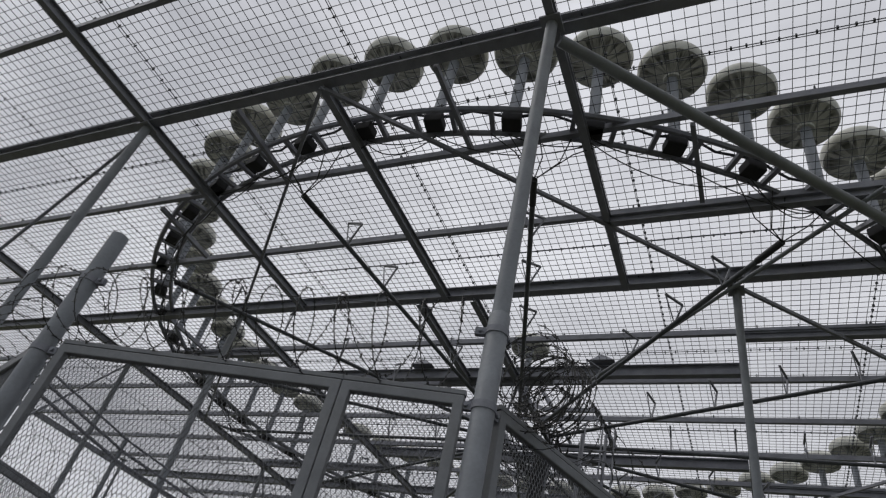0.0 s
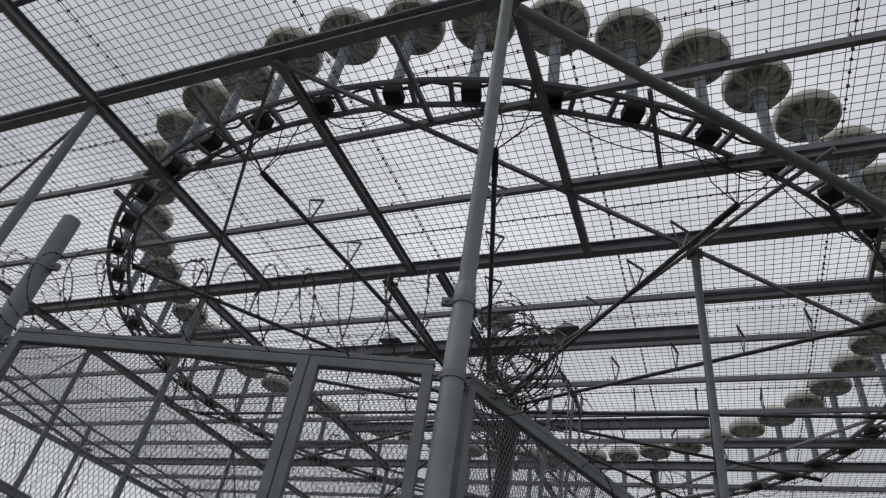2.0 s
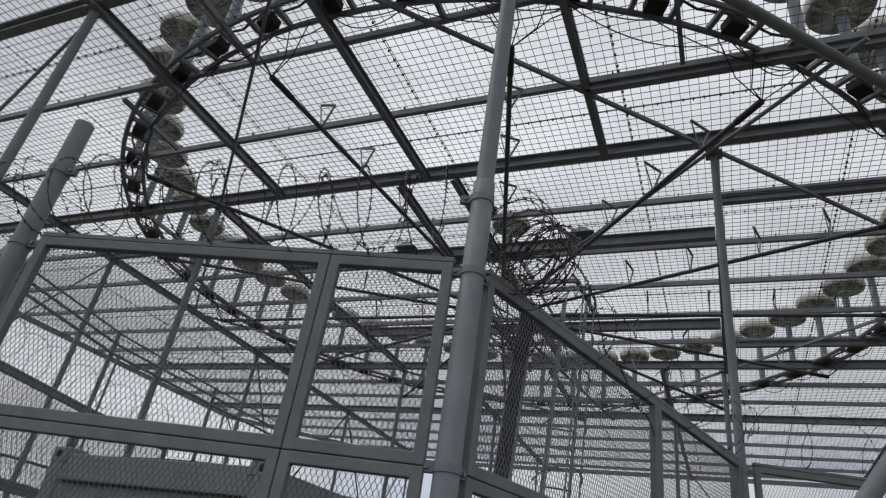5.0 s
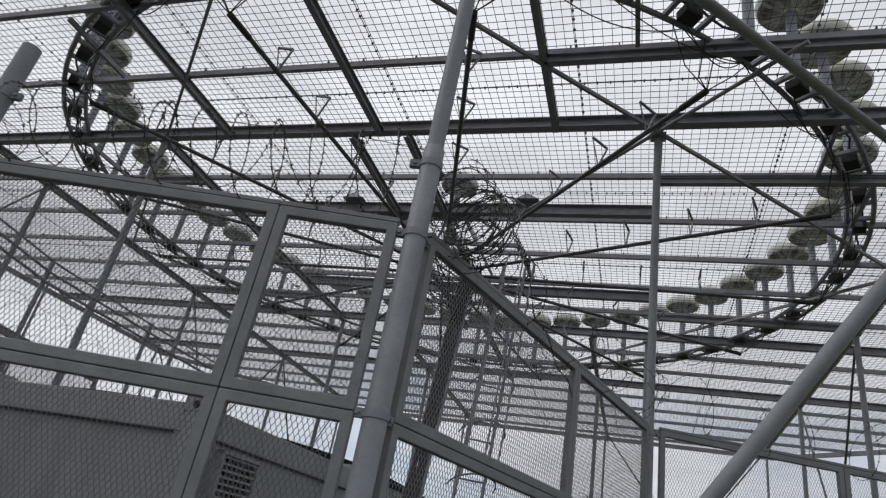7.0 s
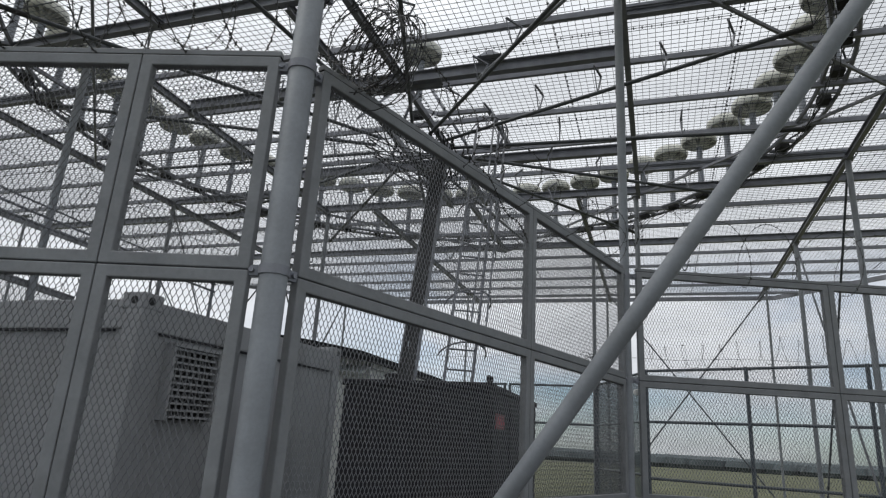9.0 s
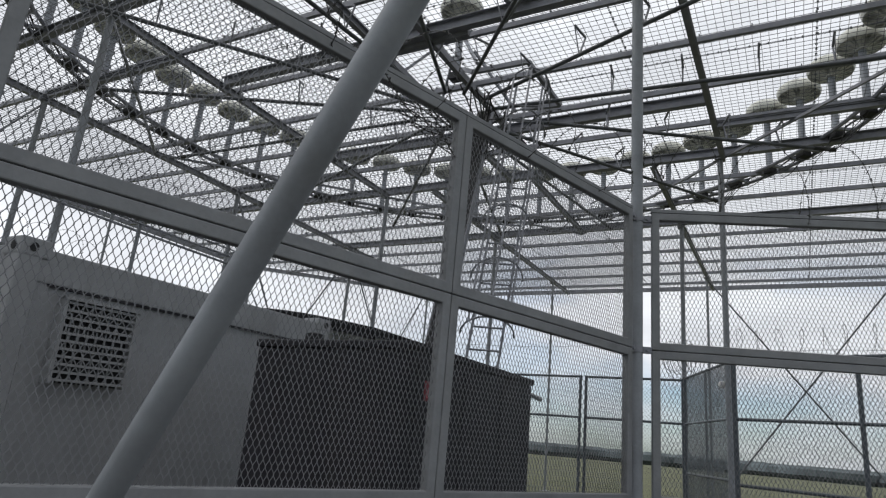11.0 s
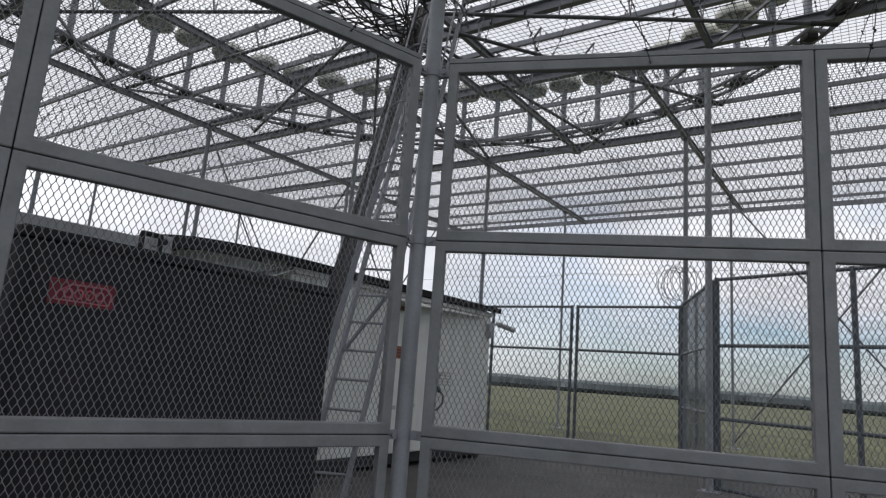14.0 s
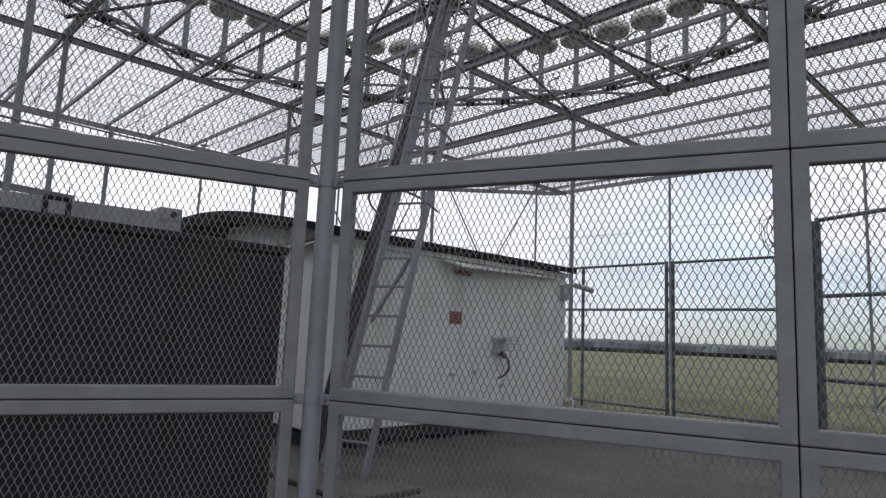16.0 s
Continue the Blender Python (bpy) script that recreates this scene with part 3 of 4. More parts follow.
tray = thing("cable_tray", "leaning steel cable tray packed with black cables", "cable tray")
ta, tb = Vector((-1.93, 6.02, 0.0)), Vector((-2.11, 7.95, 6.6))
for s in (-0.13, 0.13):
    part("side", Build().bar(ta + Vector((s, 0, 0)), tb + Vector((s, 0, 0)), 0.02, 0.09, (0, 1, 0)), GALV, tray)
for k in range(12):
    p = ta.lerp(tb, (k + 0.5) / 12)
    part("cross_bar", Build().bar(p - Vector((0.13, -0.04, 0)), p + Vector((0.13, 0.04, 0)), 0.03, 0.012), GALV, tray)
for k in range(10):
    x = -0.108 + 0.024 * k
    pts = [ta.lerp(tb, i / 14) + Vector((x + rnd.uniform(-0.008, 0.008), -0.03 + rnd.uniform(-0.03, 0.0), 0)) for i in range(15)]
    part("cable", Build().tube(pts, 0.0165, 6), CABLE, tray, smooth=True)
bundle = thing("cable_bundle", "tangle of black cables gathered where the conduits meet", "cable bundle", at=(0, 0, 0))
laid(bundle)
for k in range(46):
    a = rnd.uniform(0, 2 * math.pi)
    s = Vector((cu + 0.9 * math.cos(a), cv + 0.9 * math.sin(a), ARM_Z + rnd.uniform(-0.05, 0.08)))
    e = tb + Vector((rnd.uniform(-0.1, 0.1), rnd.uniform(-0.25, 0.05), rnd.uniform(-1.2, -0.2)))
    m = s.lerp(e, 0.5) + Vector((rnd.uniform(-0.25, 0.25), rnd.uniform(-0.25, 0.25), rnd.uniform(-0.35, 0.05)))
    part("cable", Build().tube([s, s.lerp(m, 0.5) - Vector((0, 0, 0.05)), m, m.lerp(e, 0.5), e], 0.012, 5), CABLE, bundle, smooth=True)


# ---- fences ----
def expanded(b, w, h, cw=0.025, ch=0.055, t=0.0025):
    """A lattice of stretched diamonds with upright knuckles filling 0..w by 0..h in the xz plane."""
    n, m = max(2, round(w / cw)), max(2, round(h / ch))
    dx, dz, q = w / n, h / m, 0.06
    d = t * 0.5
    strands = [(0, 0.5 - q, 0.5, q, t), (0.5, q, 1, 0.5 - q, t), (0, 0.5 + q, 0.5, 1 - q, t), (0.5, 1 - q, 1, 0.5 + q, t), (1, 0.5 - q, 1, 0.5 + q, 1.7 * t), (0.5, -q, 0.5, q, 1.7 * t)]
    for i in range(n):
        for j in range(m):
            for x0, z0, x1, z1, tt in strands:
                ax, az, cx, cz = (i + x0) * dx, max(0, (j + z0) * dz), (i + x1) * dx, (j + z1) * dz
                lx, lz = cx - ax, cz - az
                k = tt / 2 / math.hypot(lx, lz)
                ox, oz = -lz * k, lx * k
                o = len(b.v)
                b.v += [(ax + ox, -d, az + oz), (ax - ox, -d, az - oz), (ax, d, az), (cx + ox, -d, cz + oz), (cx - ox, -d, cz - oz), (cx, d, cz)]
                b.f += [(o, o + 1, o + 4, o + 3), (o + 1, o + 2, o + 5, o + 4), (o + 2, o, o + 3, o + 5)]


def panel_frame(name, L, lo, hi, fw, dpt, mat):
    """Four mitred box bars as one frame."""
    f = Build()
    for i, (x, z) in enumerate(((0, lo), (L, lo), (L, hi), (0, hi))):
        sx, sz = (1 if x == 0 else -1), (1 if z == lo else -1)
        for q in (0, fw):
            for y in (-dpt / 2, dpt / 2):
                f.v.append((x + sx * q, y, z + sz * q))
    for i in range(4):
        a, c = 4 * i, 4 * ((i + 1) % 4)
        f.f += [(a, c, c + 1, a + 1), (a + 2, a + 3, c + 3, c + 2), (a, a + 2, c + 2, c), (a + 1, c + 1, c + 3, a + 3)]
    return f


def fence(label, stops, levels, mat, wire, fw=0.055, dpt=0.05, cell=(0.0275, 0.058), wt_=0.0031):
    f = thing("fence", label, "fence", "fences")
    for k, (a, c) in enumerate(zip(stops, stops[1:])):
        for z in levels[1:-1]:
            part("packing_strip", Build().bar((a.x, a.y, z), (c.x, c.y, z), 0.03, 0.0036), BLACK_AND_SHADE, f)
        if k:
            part("packing_strip", Build().bar((a.x, a.y, levels[0]), (a.x, a.y, levels[-1] - 0.004), 0.0036 if abs((c - a).x) > abs((c - a).y) else 0.03, 0.03 if abs((c - a).x) > abs((c - a).y) else 0.0036, (0, 1, 0)), BLACK_AND_SHADE, f)
    for a, c in zip(stops, stops[1:]):
        part("packing_strip", Build().bar((a.x, a.y, levels[-1] + 0.001), (c.x, c.y, levels[-1] + 0.001), 0.03, 0.004), BLACK_AND_SHADE, f)
        part("cap_rail", Build().bar((a.x, a.y, levels[-1] + 0.017), (c.x, c.y, levels[-1] + 0.017), 0.04, 0.028), mat, f, bevel=0.004)
    for a, c in zip(stops, stops[1:]):
        d = c - a
        for z0, z1 in zip(levels, levels[1:]):
            L = d.length - 0.004
            p = part("panel_frame", panel_frame("panel_frame", L, z0 + 0.002, z1 - 0.002, fw, dpt, mat), mat, f, bevel=0.006)
            p.matrix_basis = pose(a.x + d.normalized().x * 0.002, a.y + d.normalized().y * 0.002, 0, 0, 0, math.degrees(math.atan2(d.y, d.x)))
            e = Build()
            expanded(e, L - 2 * fw + 0.02, z1 - z0 - 0.008 - 2 * fw + 0.02, *cell, wt_)
            e.v = [(x + fw - 0.01, y, z + z0 + 0.004 + fw - 0.01) for x, y, z in e.v]
            part("mesh_infill", e, wire, p, "stretched diamond steel mesh")
    return f


FA = Vector((-0.727, -0.19, 0)).normalized()
FB = (P2 - P1).normalized()
FC = Vector((3.05 - 1.24, 4.57 - 3.87, 0)).normalized()
A0 = P1 + FA * 2.64
ZR = (0.02, 1.02, 2.03, 3.05)
NEAR = "grey steel framed fence panels filled with expanded metal mesh"
fence(NEAR, [P1 + FA * 0.1, P1 + FA * 0.762, P1 + FA * 2.515], ZR, FRAME, EXPAND)
fence(NEAR, [P1 + FB * 0.11, P1 + FB * 2.2, P2 - FB * 0.09], ZR, FRAME, EXPAND)
fence(NEAR, [P2 + FC * 0.1, P2 + FC * 1.96, P2 + FC * 3.84, P2 + FC * 5.7], ZR, FRAME, EXPAND)
fence(NEAR, [A0 + Vector((-0.1, 0.037, 0)), A0 + Vector((-1.84, 0.68, 0))], ZR, FRAME, EXPAND)
WEST = [Vector((-4.44, 0.04, 0)), Vector((-5.4, 1.05, 0)), Vector((-5.93, 2.8, 0)), Vector((-6.3, 4.6, 0))]
fence(NEAR, WEST, ZR, FRAME, EXPAND, cell=(0.032, 0.066), wt_=0.0042)
post = thing("fence_post", "grey round fence post with a cut open top", "fence post", at=A0)
part("shaft", Build().spin([(0.058, 0.0), (0.058, 3.9), (0.05, 3.905), (0.05, 3.4), (0.01, 3.39)], 20), PIPE, post, smooth=True)


def clamp(at, z, r, ways):
    c = thing("pipe_clamp", "steel band clamp with a bolt fixing the fence to its post", "clamp", "pipe clamps", at=(at.x, at.y, z))
    part("band", Build().spin([(r + 0.001, -0.02), (r + 0.006, -0.02), (r + 0.006, 0.02), (r + 0.001, 0.02)], 20), GALV, c, smooth=True)
    for w_ in ways:
        part("lug", Build().bar(w_ * r, w_ * (r + 0.06), 0.03, 0.045), GALV, c)
        n = Vector((-w_.y, w_.x, 0))
        part("bolt", Build().tube([w_ * (r + 0.03) - n * 0.03, w_ * (r + 0.03) + n * 0.03], 0.012, 6), GALV, c)


for z in (1.02, 2.03, 3.0):
    clamp(P1, z, 0.06, (FA, FB))
    clamp(P2, z, 0.043, (-FB, FC))
    clamp(A0, z, 0.058, (-FA,))
clamp(P1, 3.45, 0.06, (FA, FB))
clamp(A0, 3.52, 0.058, (-FA,))


# ---- razor wire ----
def razor(label, path, barbs=0.05, r=0.0023):
    z = thing("razor_wire", label, "razor wire", "razor wire")
    part("strand", Build().tube(path, r, 5), RAZOR, z, smooth=True)
    bb, run = Build(), 0.0
    for a, c in zip(path, path[1:]):
        run += (c - a).length
        if run > barbs:
            run = 0.0
            d = (c - a).normalized()
            n = d.orthogonal().normalized()
            n.rotate(Matrix.Rotation(rnd.uniform(0, 6.28), 3, d))
            s = n.cross(d)
            bb.bar(a - n * 0.011 - d * 0.01, a + n * 0.011 + d * 0.01, 0.007, 0.0018)
            bb.bar(a - s * 0.009 + d * 0.009, a + s * 0.009 - d * 0.009, 0.006, 0.0018)
    tagged(part("barbed_edge", bb, RAZOR, z), kind="stuff")
    return z


def coil(a, c, r, turns, z, wobble=0.1, start=0.0):
    """Points of a spiral from a to c at height z."""
    d = (c - a).normalized()
    n = Vector((-d.y, d.x, 0))
    pts = []
    N = int(turns * 26)
    for i in range(N + 1):
        t = i / N
        ph = start + 2 * math.pi * turns * t
        rr = r * (1 + wobble * math.sin(3.3 * t * turns + 1.7) + 0.5 * wobble * math.sin(7.1 * t * turns))
        s = t + wobble * 0.5 * math.sin(2.1 * ph / 3) / max(turns, 1)
        pts.append(a.lerp(c, s) + n * (rr * math.cos(ph)) + Vector((0, 0, z + rr * 0.95 * math.sin(ph))))
    return pts


razor("loose coil of razor wire standing along the top of the fence", coil(P1 + FA * 0.15, A0, 0.26, 11, 3.33, 0.08), 0.05, 0.003)
razor("loose coil of razor wire standing along the top of the fence", coil(P1 + FA * 0.3, A0 + FA * 0.1, 0.22, 4, 3.34, 0.12, 1.0))
razor("straight razor wire strand stretched between two posts", [P1 + Vector((0, 0, 3.55)), *[P1.lerp(A0, t) + Vector((0, 0, 3.57 + 0.02 * math.sin(9 * t))) for t in (0.2, 0.4, 0.6, 0.8)], A0 + Vector((0, 0, 3.6))])
OUT = Vector((0.12, -0.03, 0))
razor("tight rusty bundle of coiled razor wire beside the post", coil(P1 + FB * 0.3 + OUT, P1 + FB * 0.48 + OUT * 1.3, 0.205, 9, 3.27, 0.12), 0.06, 0.0032)
razor("springy half-stretched coil of razor wire beside the post", coil(P1 + FB * 0.04 + OUT, P1 + FB * 0.42 + OUT, 0.215, 7, 3.28, 0.1, 2.0), 0.06, 0.0028)
razor("slack coil of razor wire drooping off the bundle", coil(P1 + FB * 0.16 + OUT * 1.2, P1 + FB * 0.52 + OUT * 0.7, 0.17, 5, 3.18, 0.25, 0.7), 0.06, 0.0028)
droop = [P1 + FB * (0.45 + 1.75 * t) + OUT * (1.2 - 1.1 * t) + Vector((0, 0, 3.38 - 0.62 * t + 0.22 * math.sin(math.pi * min(1, 2.2 * t)) + 0.03 * math.sin(23 * t))) for t in (i / 60 for i in range(61))]
razor("loose barbed strand sagging from the bundle along the fence", droop, 0.03, 0.0028)
razor("loose coil of razor wire standing along the top of the fence", coil(P1 + FB * 0.6, P2 - FB * 0.1, 0.2, 9, 3.24, 0.25))
razor("loose coil of razor wire wound round a column", coil(P2 + Vector((0, 0, 0.1)), P2 + FC * 0.2, 0.12, 3, 3.45, 0.3))
razor("loose coil of razor wire standing along the top of the fence", coil(P2 + FC * 0.2, P2 + FC * 5.6, 0.3, 10, 3.33, 0.18))
razor("loose coil of razor wire standing along the top of the fence", coil(A0 + Vector((-0.1, 0.037, 0)), A0 + Vector((-1.84, 0.68, 0)), 0.27, 9, 3.33, 0.1))

razor("loose coil of razor wire standing along the top of the fence", coil(WEST[1], WEST[3], 0.2, 9, 3.28, 0.18))
TOPLINE = [Vector((-5.4, 1.05, 0)), Vector((-5.85, 2.8, 0)), Vector((-5.98, 4.9, 0)), Vector((-6.0, 7.2, 0))]
guard = thing("fence_topping", "raised posts with thin pipes above the far fence panels", "fence")
for p in TOPLINE:
    part("post", Build().tube([(p.x - 0.06, p.y, 0), (p.x - 0.06, p.y, 4.06)], 0.03, 10), PIPE, guard, smooth=True)
for z, r in ((3.76, 0.02), (3.89, 0.018), (4.02, 0.014)):
    part("pipe", Build().tube([(p.x, p.y, z + 0.01 * math.sin(5 * p.y + 9 * z)) for p in TOPLINE], r, 8), GALV, guard, smooth=True)
razor("loose high coil of razor wire above the fence pipes", coil(Vector((-5.95, 3.7, 0)), Vector((-6.0, 6.3, 0)), 0.34, 8, 4.36, 0.25), 0.05, 0.003)

# ---- grey shelter ----
def feet(s, w_, l_, mat):
    for x in (0.05, w_ - 0.15):
        part("skid", Build().box(x, 0.05, 0, x + 0.1, l_ - 0.05, 0.1), mat, s)


GX0, GX1, GY0, GY1, GZ = -4.2, -1.95, 1.4, 4.45, 2.25
s = thing("equipment_shelter", "grey painted equipment shelter with a slotted vent hood", "shelter", at=pose(GX0, GY0, 0, 1.1))
W_, L_ = GX1 - GX0, GY1 - GY0
for x in (0.0, W_ - 0.25):
    part("packer", Build().box(x, L_ - 0.4, -0.052, x + 0.25, L_ - 0.1, 0.0), RUST, s)
    part("packer", Build().box(x, L_ / 2 - 0.2, -0.028, x + 0.25, L_ / 2 + 0.1, 0.0), RUST, s)
roof = Build()
for y in (0.12, L_ - 0.12):
    for k in range(9):
        roof.v.append((0.02 + (W_ - 0.04) * k / 8, y, GZ + 0.002 + 0.03 * math.sin(math.pi * k / 8)))
roof.f = [(k, k + 1, k + 10, k + 9) for k in range(8)]
part("roof_skin", roof, GREY, s)
part("body", Build().box(0, 0, 0.1, W_, L_, GZ - 0.2), GREY, s, bevel=0.015)
part("fascia", Build().box(-0.012, -0.012, GZ - 0.215, W_ + 0.012, L_ + 0.012, GZ), GREY, s, bevel=0.01)
part("drip_edge", Build().box(0.2, -0.025, GZ - 0.232, W_ - 0.2, L_ + 0.025, GZ - 0.216).box(-0.025, 0.2, GZ - 0.232, W_ + 0.025, L_ - 0.2, GZ - 0.216), DARK, s)
feet(s, W_, L_, DARK)
for x in (0, W_):
    for y in (0, L_):
        sx, sy = (1 if x else -1), (1 if y else -1)
        c = part("corner_post", Build().box(x - 0.13 if x else -0.02, y - 0.13 if y else -0.02, 0.1, x + 0.02 if x else 0.13, y + 0.02 if y else 0.13, GZ + 0.03), GREY, s, bevel=0.01)
        part("casting", Build().box(x - 0.17 if x else -0.025, y - 0.18 if y else -0.025, GZ - 0.07, x + 0.025 if x else 0.17, y + 0.025 if y else 0.18, GZ + 0.05), GREY, c, bevel=0.012)
        # holes are not cut: black discs stand in for the shade within
        part("lifting_hole", Build().tube([(x - sx * 0.055, y + sy * 0.0245, GZ - 0.01), (x - sx * 0.055, y + sy * 0.029, GZ - 0.01)], 0.03, 12), BLACK_AND_SHADE, c)
        part("lifting_hole", Build().tube([(x + sx * 0.0245, y - sy * 0.055, GZ - 0.01), (x + sx * 0.029, y - sy * 0.055, GZ - 0.01)], 0.03, 12), BLACK_AND_SHADE, c)
VY, VW, VZ, VH = 0.29, 0.55, 1.425, 0.555
vent = part("vent_hood", Build().box(W_ + 0.002, VY, VZ, W_ + 0.02, VY + VW, VZ + VH), GREY, s, "slotted vent hood")
for y in (VY, VY + VW - 0.025):
    part("cheek", Build().box(W_ + 0.02, y, VZ, W_ + 0.09, y + 0.025, VZ + VH), GREY, vent)
part("top_lip", Build().box(W_ + 0.02, VY, VZ + VH - 0.025, W_ + 0.1, VY + VW, VZ + VH), GREY, vent)
# black plate painting the shade behind the slats
part("vent_shade", Build().box(W_ + 0.021, VY + 0.025, VZ + 0.005, W_ + 0.03, VY + VW - 0.025, VZ + VH - 0.025), BLACK_AND_SHADE, vent)
for k in range(11):
    part("slat", Build().bar((W_ + 0.07, VY + 0.025, VZ + 0.025 + 0.049 * k), (W_ + 0.07, VY + VW - 0.025, VZ + 0.025 + 0.049 * k), 0.022, 0.016), GREY, vent)
for k in range(6):
    y = VY + 0.08 + 0.066 * k
    part("divider", Build().box(W_ + 0.045, y, VZ + 0.005, W_ + 0.055, y + 0.011, VZ + VH - 0.025), GREY, vent)

# ---- dark generator ----
X0, X1, Y0, Y1, GH = -0.79, 0.37, 2.31, 4.18, 1.825
s = thing("generator", "dark enclosed generator set with a red sign and lifting ring", "generator", at=(X0, Y0, 0))
W_, L_ = X1 - X0, Y1 - Y0
part("housing", Build().box(0, 0, 0.1, W_, L_, GH - 0.05), DARK, s, bevel=0.02)
part("lid", Build().box(-0.012, -0.012, GH - 0.05, W_ + 0.012, L_ + 0.012, GH), DARK, s, bevel=0.012)
feet(s, W_, L_, BLACK_AND_SHADE)
for k in range(3):
    part("side_door", Build().box(W_, 0.06 + 0.59 * k, 0.2, W_ + 0.012, 0.6 + 0.59 * k, GH - 0.1), DARK, s, bevel=0.006)
for y in (0.66,):
    loop = [(W_ - 0.17, y + 0.065 * max(-0.8, min(0.8, 1.2 * math.cos(t))), GH + 0.06 + 0.058 * max(-0.8, min(0.8, 1.2 * math.sin(t)))) for t in (2 * math.pi * i / 24 for i in range(24))]
    part("lifting_ring", Build().tube(loop, 0.014, 8, close=True).box(W_ - 0.2, y - 0.06, GH, W_ - 0.14, y + 0.06, GH + 0.02), DARK, s, smooth=True)
sign = part("sign", Build().box(W_ + 0.012, 0.13, 1.51, W_ + 0.018, 0.42, 1.62), RED, s, "dark red sign with pale outline shapes", bevel=0.002)
for a, c in (((0.235, 1.53), (0.475, 1.526)), ((0.25, 1.565), (0.30, 1.6)), ((0.30, 1.6), (0.45, 1.602)), ((0.45, 1.602), (0.482, 1.575)), ((0.482, 1.575), (0.475, 1.526)), ((0.25, 1.565), (0.235, 1.53))):
    part("line", Build().bar((W_ + 0.019, a[0] - 0.08, a[1]), (W_ + 0.019, c[0] - 0.08, c[1]), 0.003, 0.006, (0, 0, 1)), PINK, sign)
for k in range(4):
    y = 0.212 + 0.046 * k
    part("loop", Build().tube([(W_ + 0.019, y + 0.018 * math.cos(t), 1.562 + 0.02 * math.sin(t)) for t in (2 * math.pi * i / 12 for i in range(12))], 0.004, 5, close=True), PINK, sign)
part("filler_cap", Build().spin([(0.05, 0), (0.06, 0.0), (0.06, 0.05), (0.03, 0.06)], 14, (0.35, 0.12, GH)), BLACK_AND_SHADE, s, smooth=True)

# ---- white shelter ----
X0, X1, Y0, Y1, GH = -4.8, -2.4, 6.3, 11.0, 2.42
s = thing("equipment_shelter", "white equipment shelter with a thick black roof sheet", "shelter", at=(X0, Y0, 0))
W_, L_ = X1 - X0, Y1 - Y0
part("body", Build().box(0, 0, 0.2, W_, L_, GH), WHITE, s, bevel=0.02)
for k in range(5):
    y = 0.1 + k * (L_ - 0.4) / 4
    part("bearer", Build().box(0.05, y, 0.0, W_ - 0.03, y + 0.2, 0.2), BLACK_AND_SHADE, s, bevel=0.01)
part("sill", Build().box(W_ - 0.12, 0.02, 0.06, W_ - 0.02, L_ - 0.02, 0.2), BLACK_AND_SHADE, s)
ROOF_X = -1.05


def arc(t):
    return GH + 0.02 + 0.3 * math.sin(math.pi * (0.3 + 0.7 * t))


roof = Build()
for y in (-0.6, 1.2, L_ + 0.1):
    for k in range(13):
        for dz in (0, 0.09):
            roof.v.append((ROOF_X + (W_ + 0.14 - ROOF_X) * k / 12, y, arc(k / 12) + dz))
for r in (0, 26):
    for k in range(12):
        a = r + 2 * k
        roof.f += [(a, a + 2, a + 28, a + 26), (a + 1, a + 27, a + 29, a + 3)]
    roof.f += [(r, r + 26, r + 27, r + 1), (r + 24, r + 25, r + 51, r + 50)]
for k in range(12):
    a = 2 * k
    roof.f += [(a, a + 1, a + 3, a + 2), (a + 52, a + 54, a + 55, a + 53)]
part("roof_sheet", roof, ROOFBLACK, s, "bowed black roof sheet")
for y in (0.0, L_ - 0.05):
    gable = Build()
    for yy in (y, y + 0.05):
        for k in range(3, 13):
            x = min(ROOF_X + (W_ + 0.14 - ROOF_X) * k / 12, W_)
            gable.v += [(x, yy, GH - 0.02), (x, yy, arc(k / 12) + 0.002)]
    for k in range(9):
        i = 2 * k
        gable.f += [(i, i + 2, i + 3, i + 1), (i + 20, i + 21, i + 23, i + 22), (i + 1, i + 3, i + 23, i + 21)]
    part("gable", gable, WHITE, s)
flap = Build()
for k in range(13):
    x = ROOF_X + (W_ + 0.14 - ROOF_X) * k / 12
    flap.v += [(x, y, z) for y in (-0.6, -0.58) for z in (arc(k / 12) - 0.06, arc(k / 12) + 0.01)]
for k in range(12):
    i = 4 * k
    flap.f += [(i, i + 4, i + 5, i + 1), (i + 2, i + 3, i + 7, i + 6), (i, i + 2, i + 6, i + 4)]
part("end_flap", flap, ROOFBLACK, s, "black sheet edge hanging over the gable")
part("gutter", Build().box(W_ - 0.02, 0, GH - 0.05, W_ + 0.05, L_, GH + 0.015), WHITE, s)


def awning(verts):
    aw = Build()
    aw.v = [(x, y, z) for x, y, z in verts] + [(x, y, z - 0.018) for x, y, z in verts]
    aw.f = [(0, 2, 3, 1), (4, 5, 7, 6), (2, 6, 7, 3), (0, 4, 6, 2), (1, 3, 7, 5), (0, 1, 5, 4)]
    return aw


part("awning", awning([(W_, 1.75, 2.37), (W_, 4.4, 2.37), (W_ + 0.33, 1.95, 2.26), (W_ + 0.08, 4.4, 2.34)]), WHITE, s, "thin white drip awning")
part("awning", awning([(W_ - 2.1, 0, 2.41), (W_ + 0.02, 0, 2.41), (W_ - 1.9, -0.1, 2.37), (W_ + 0.04, -0.36, 2.27)]), WHITE, s, "thin white drip awning")
part("vent", Build().box(W_, 2.1, 2.18, W_ + 0.035, 2.4, 2.24), RUST, s, "rusty vent slot")
part("warning_sign", Build().box(W_, 2.02, 1.5, W_ + 0.004, 2.26, 1.675), ORANGE, s, "faded orange warning sign")
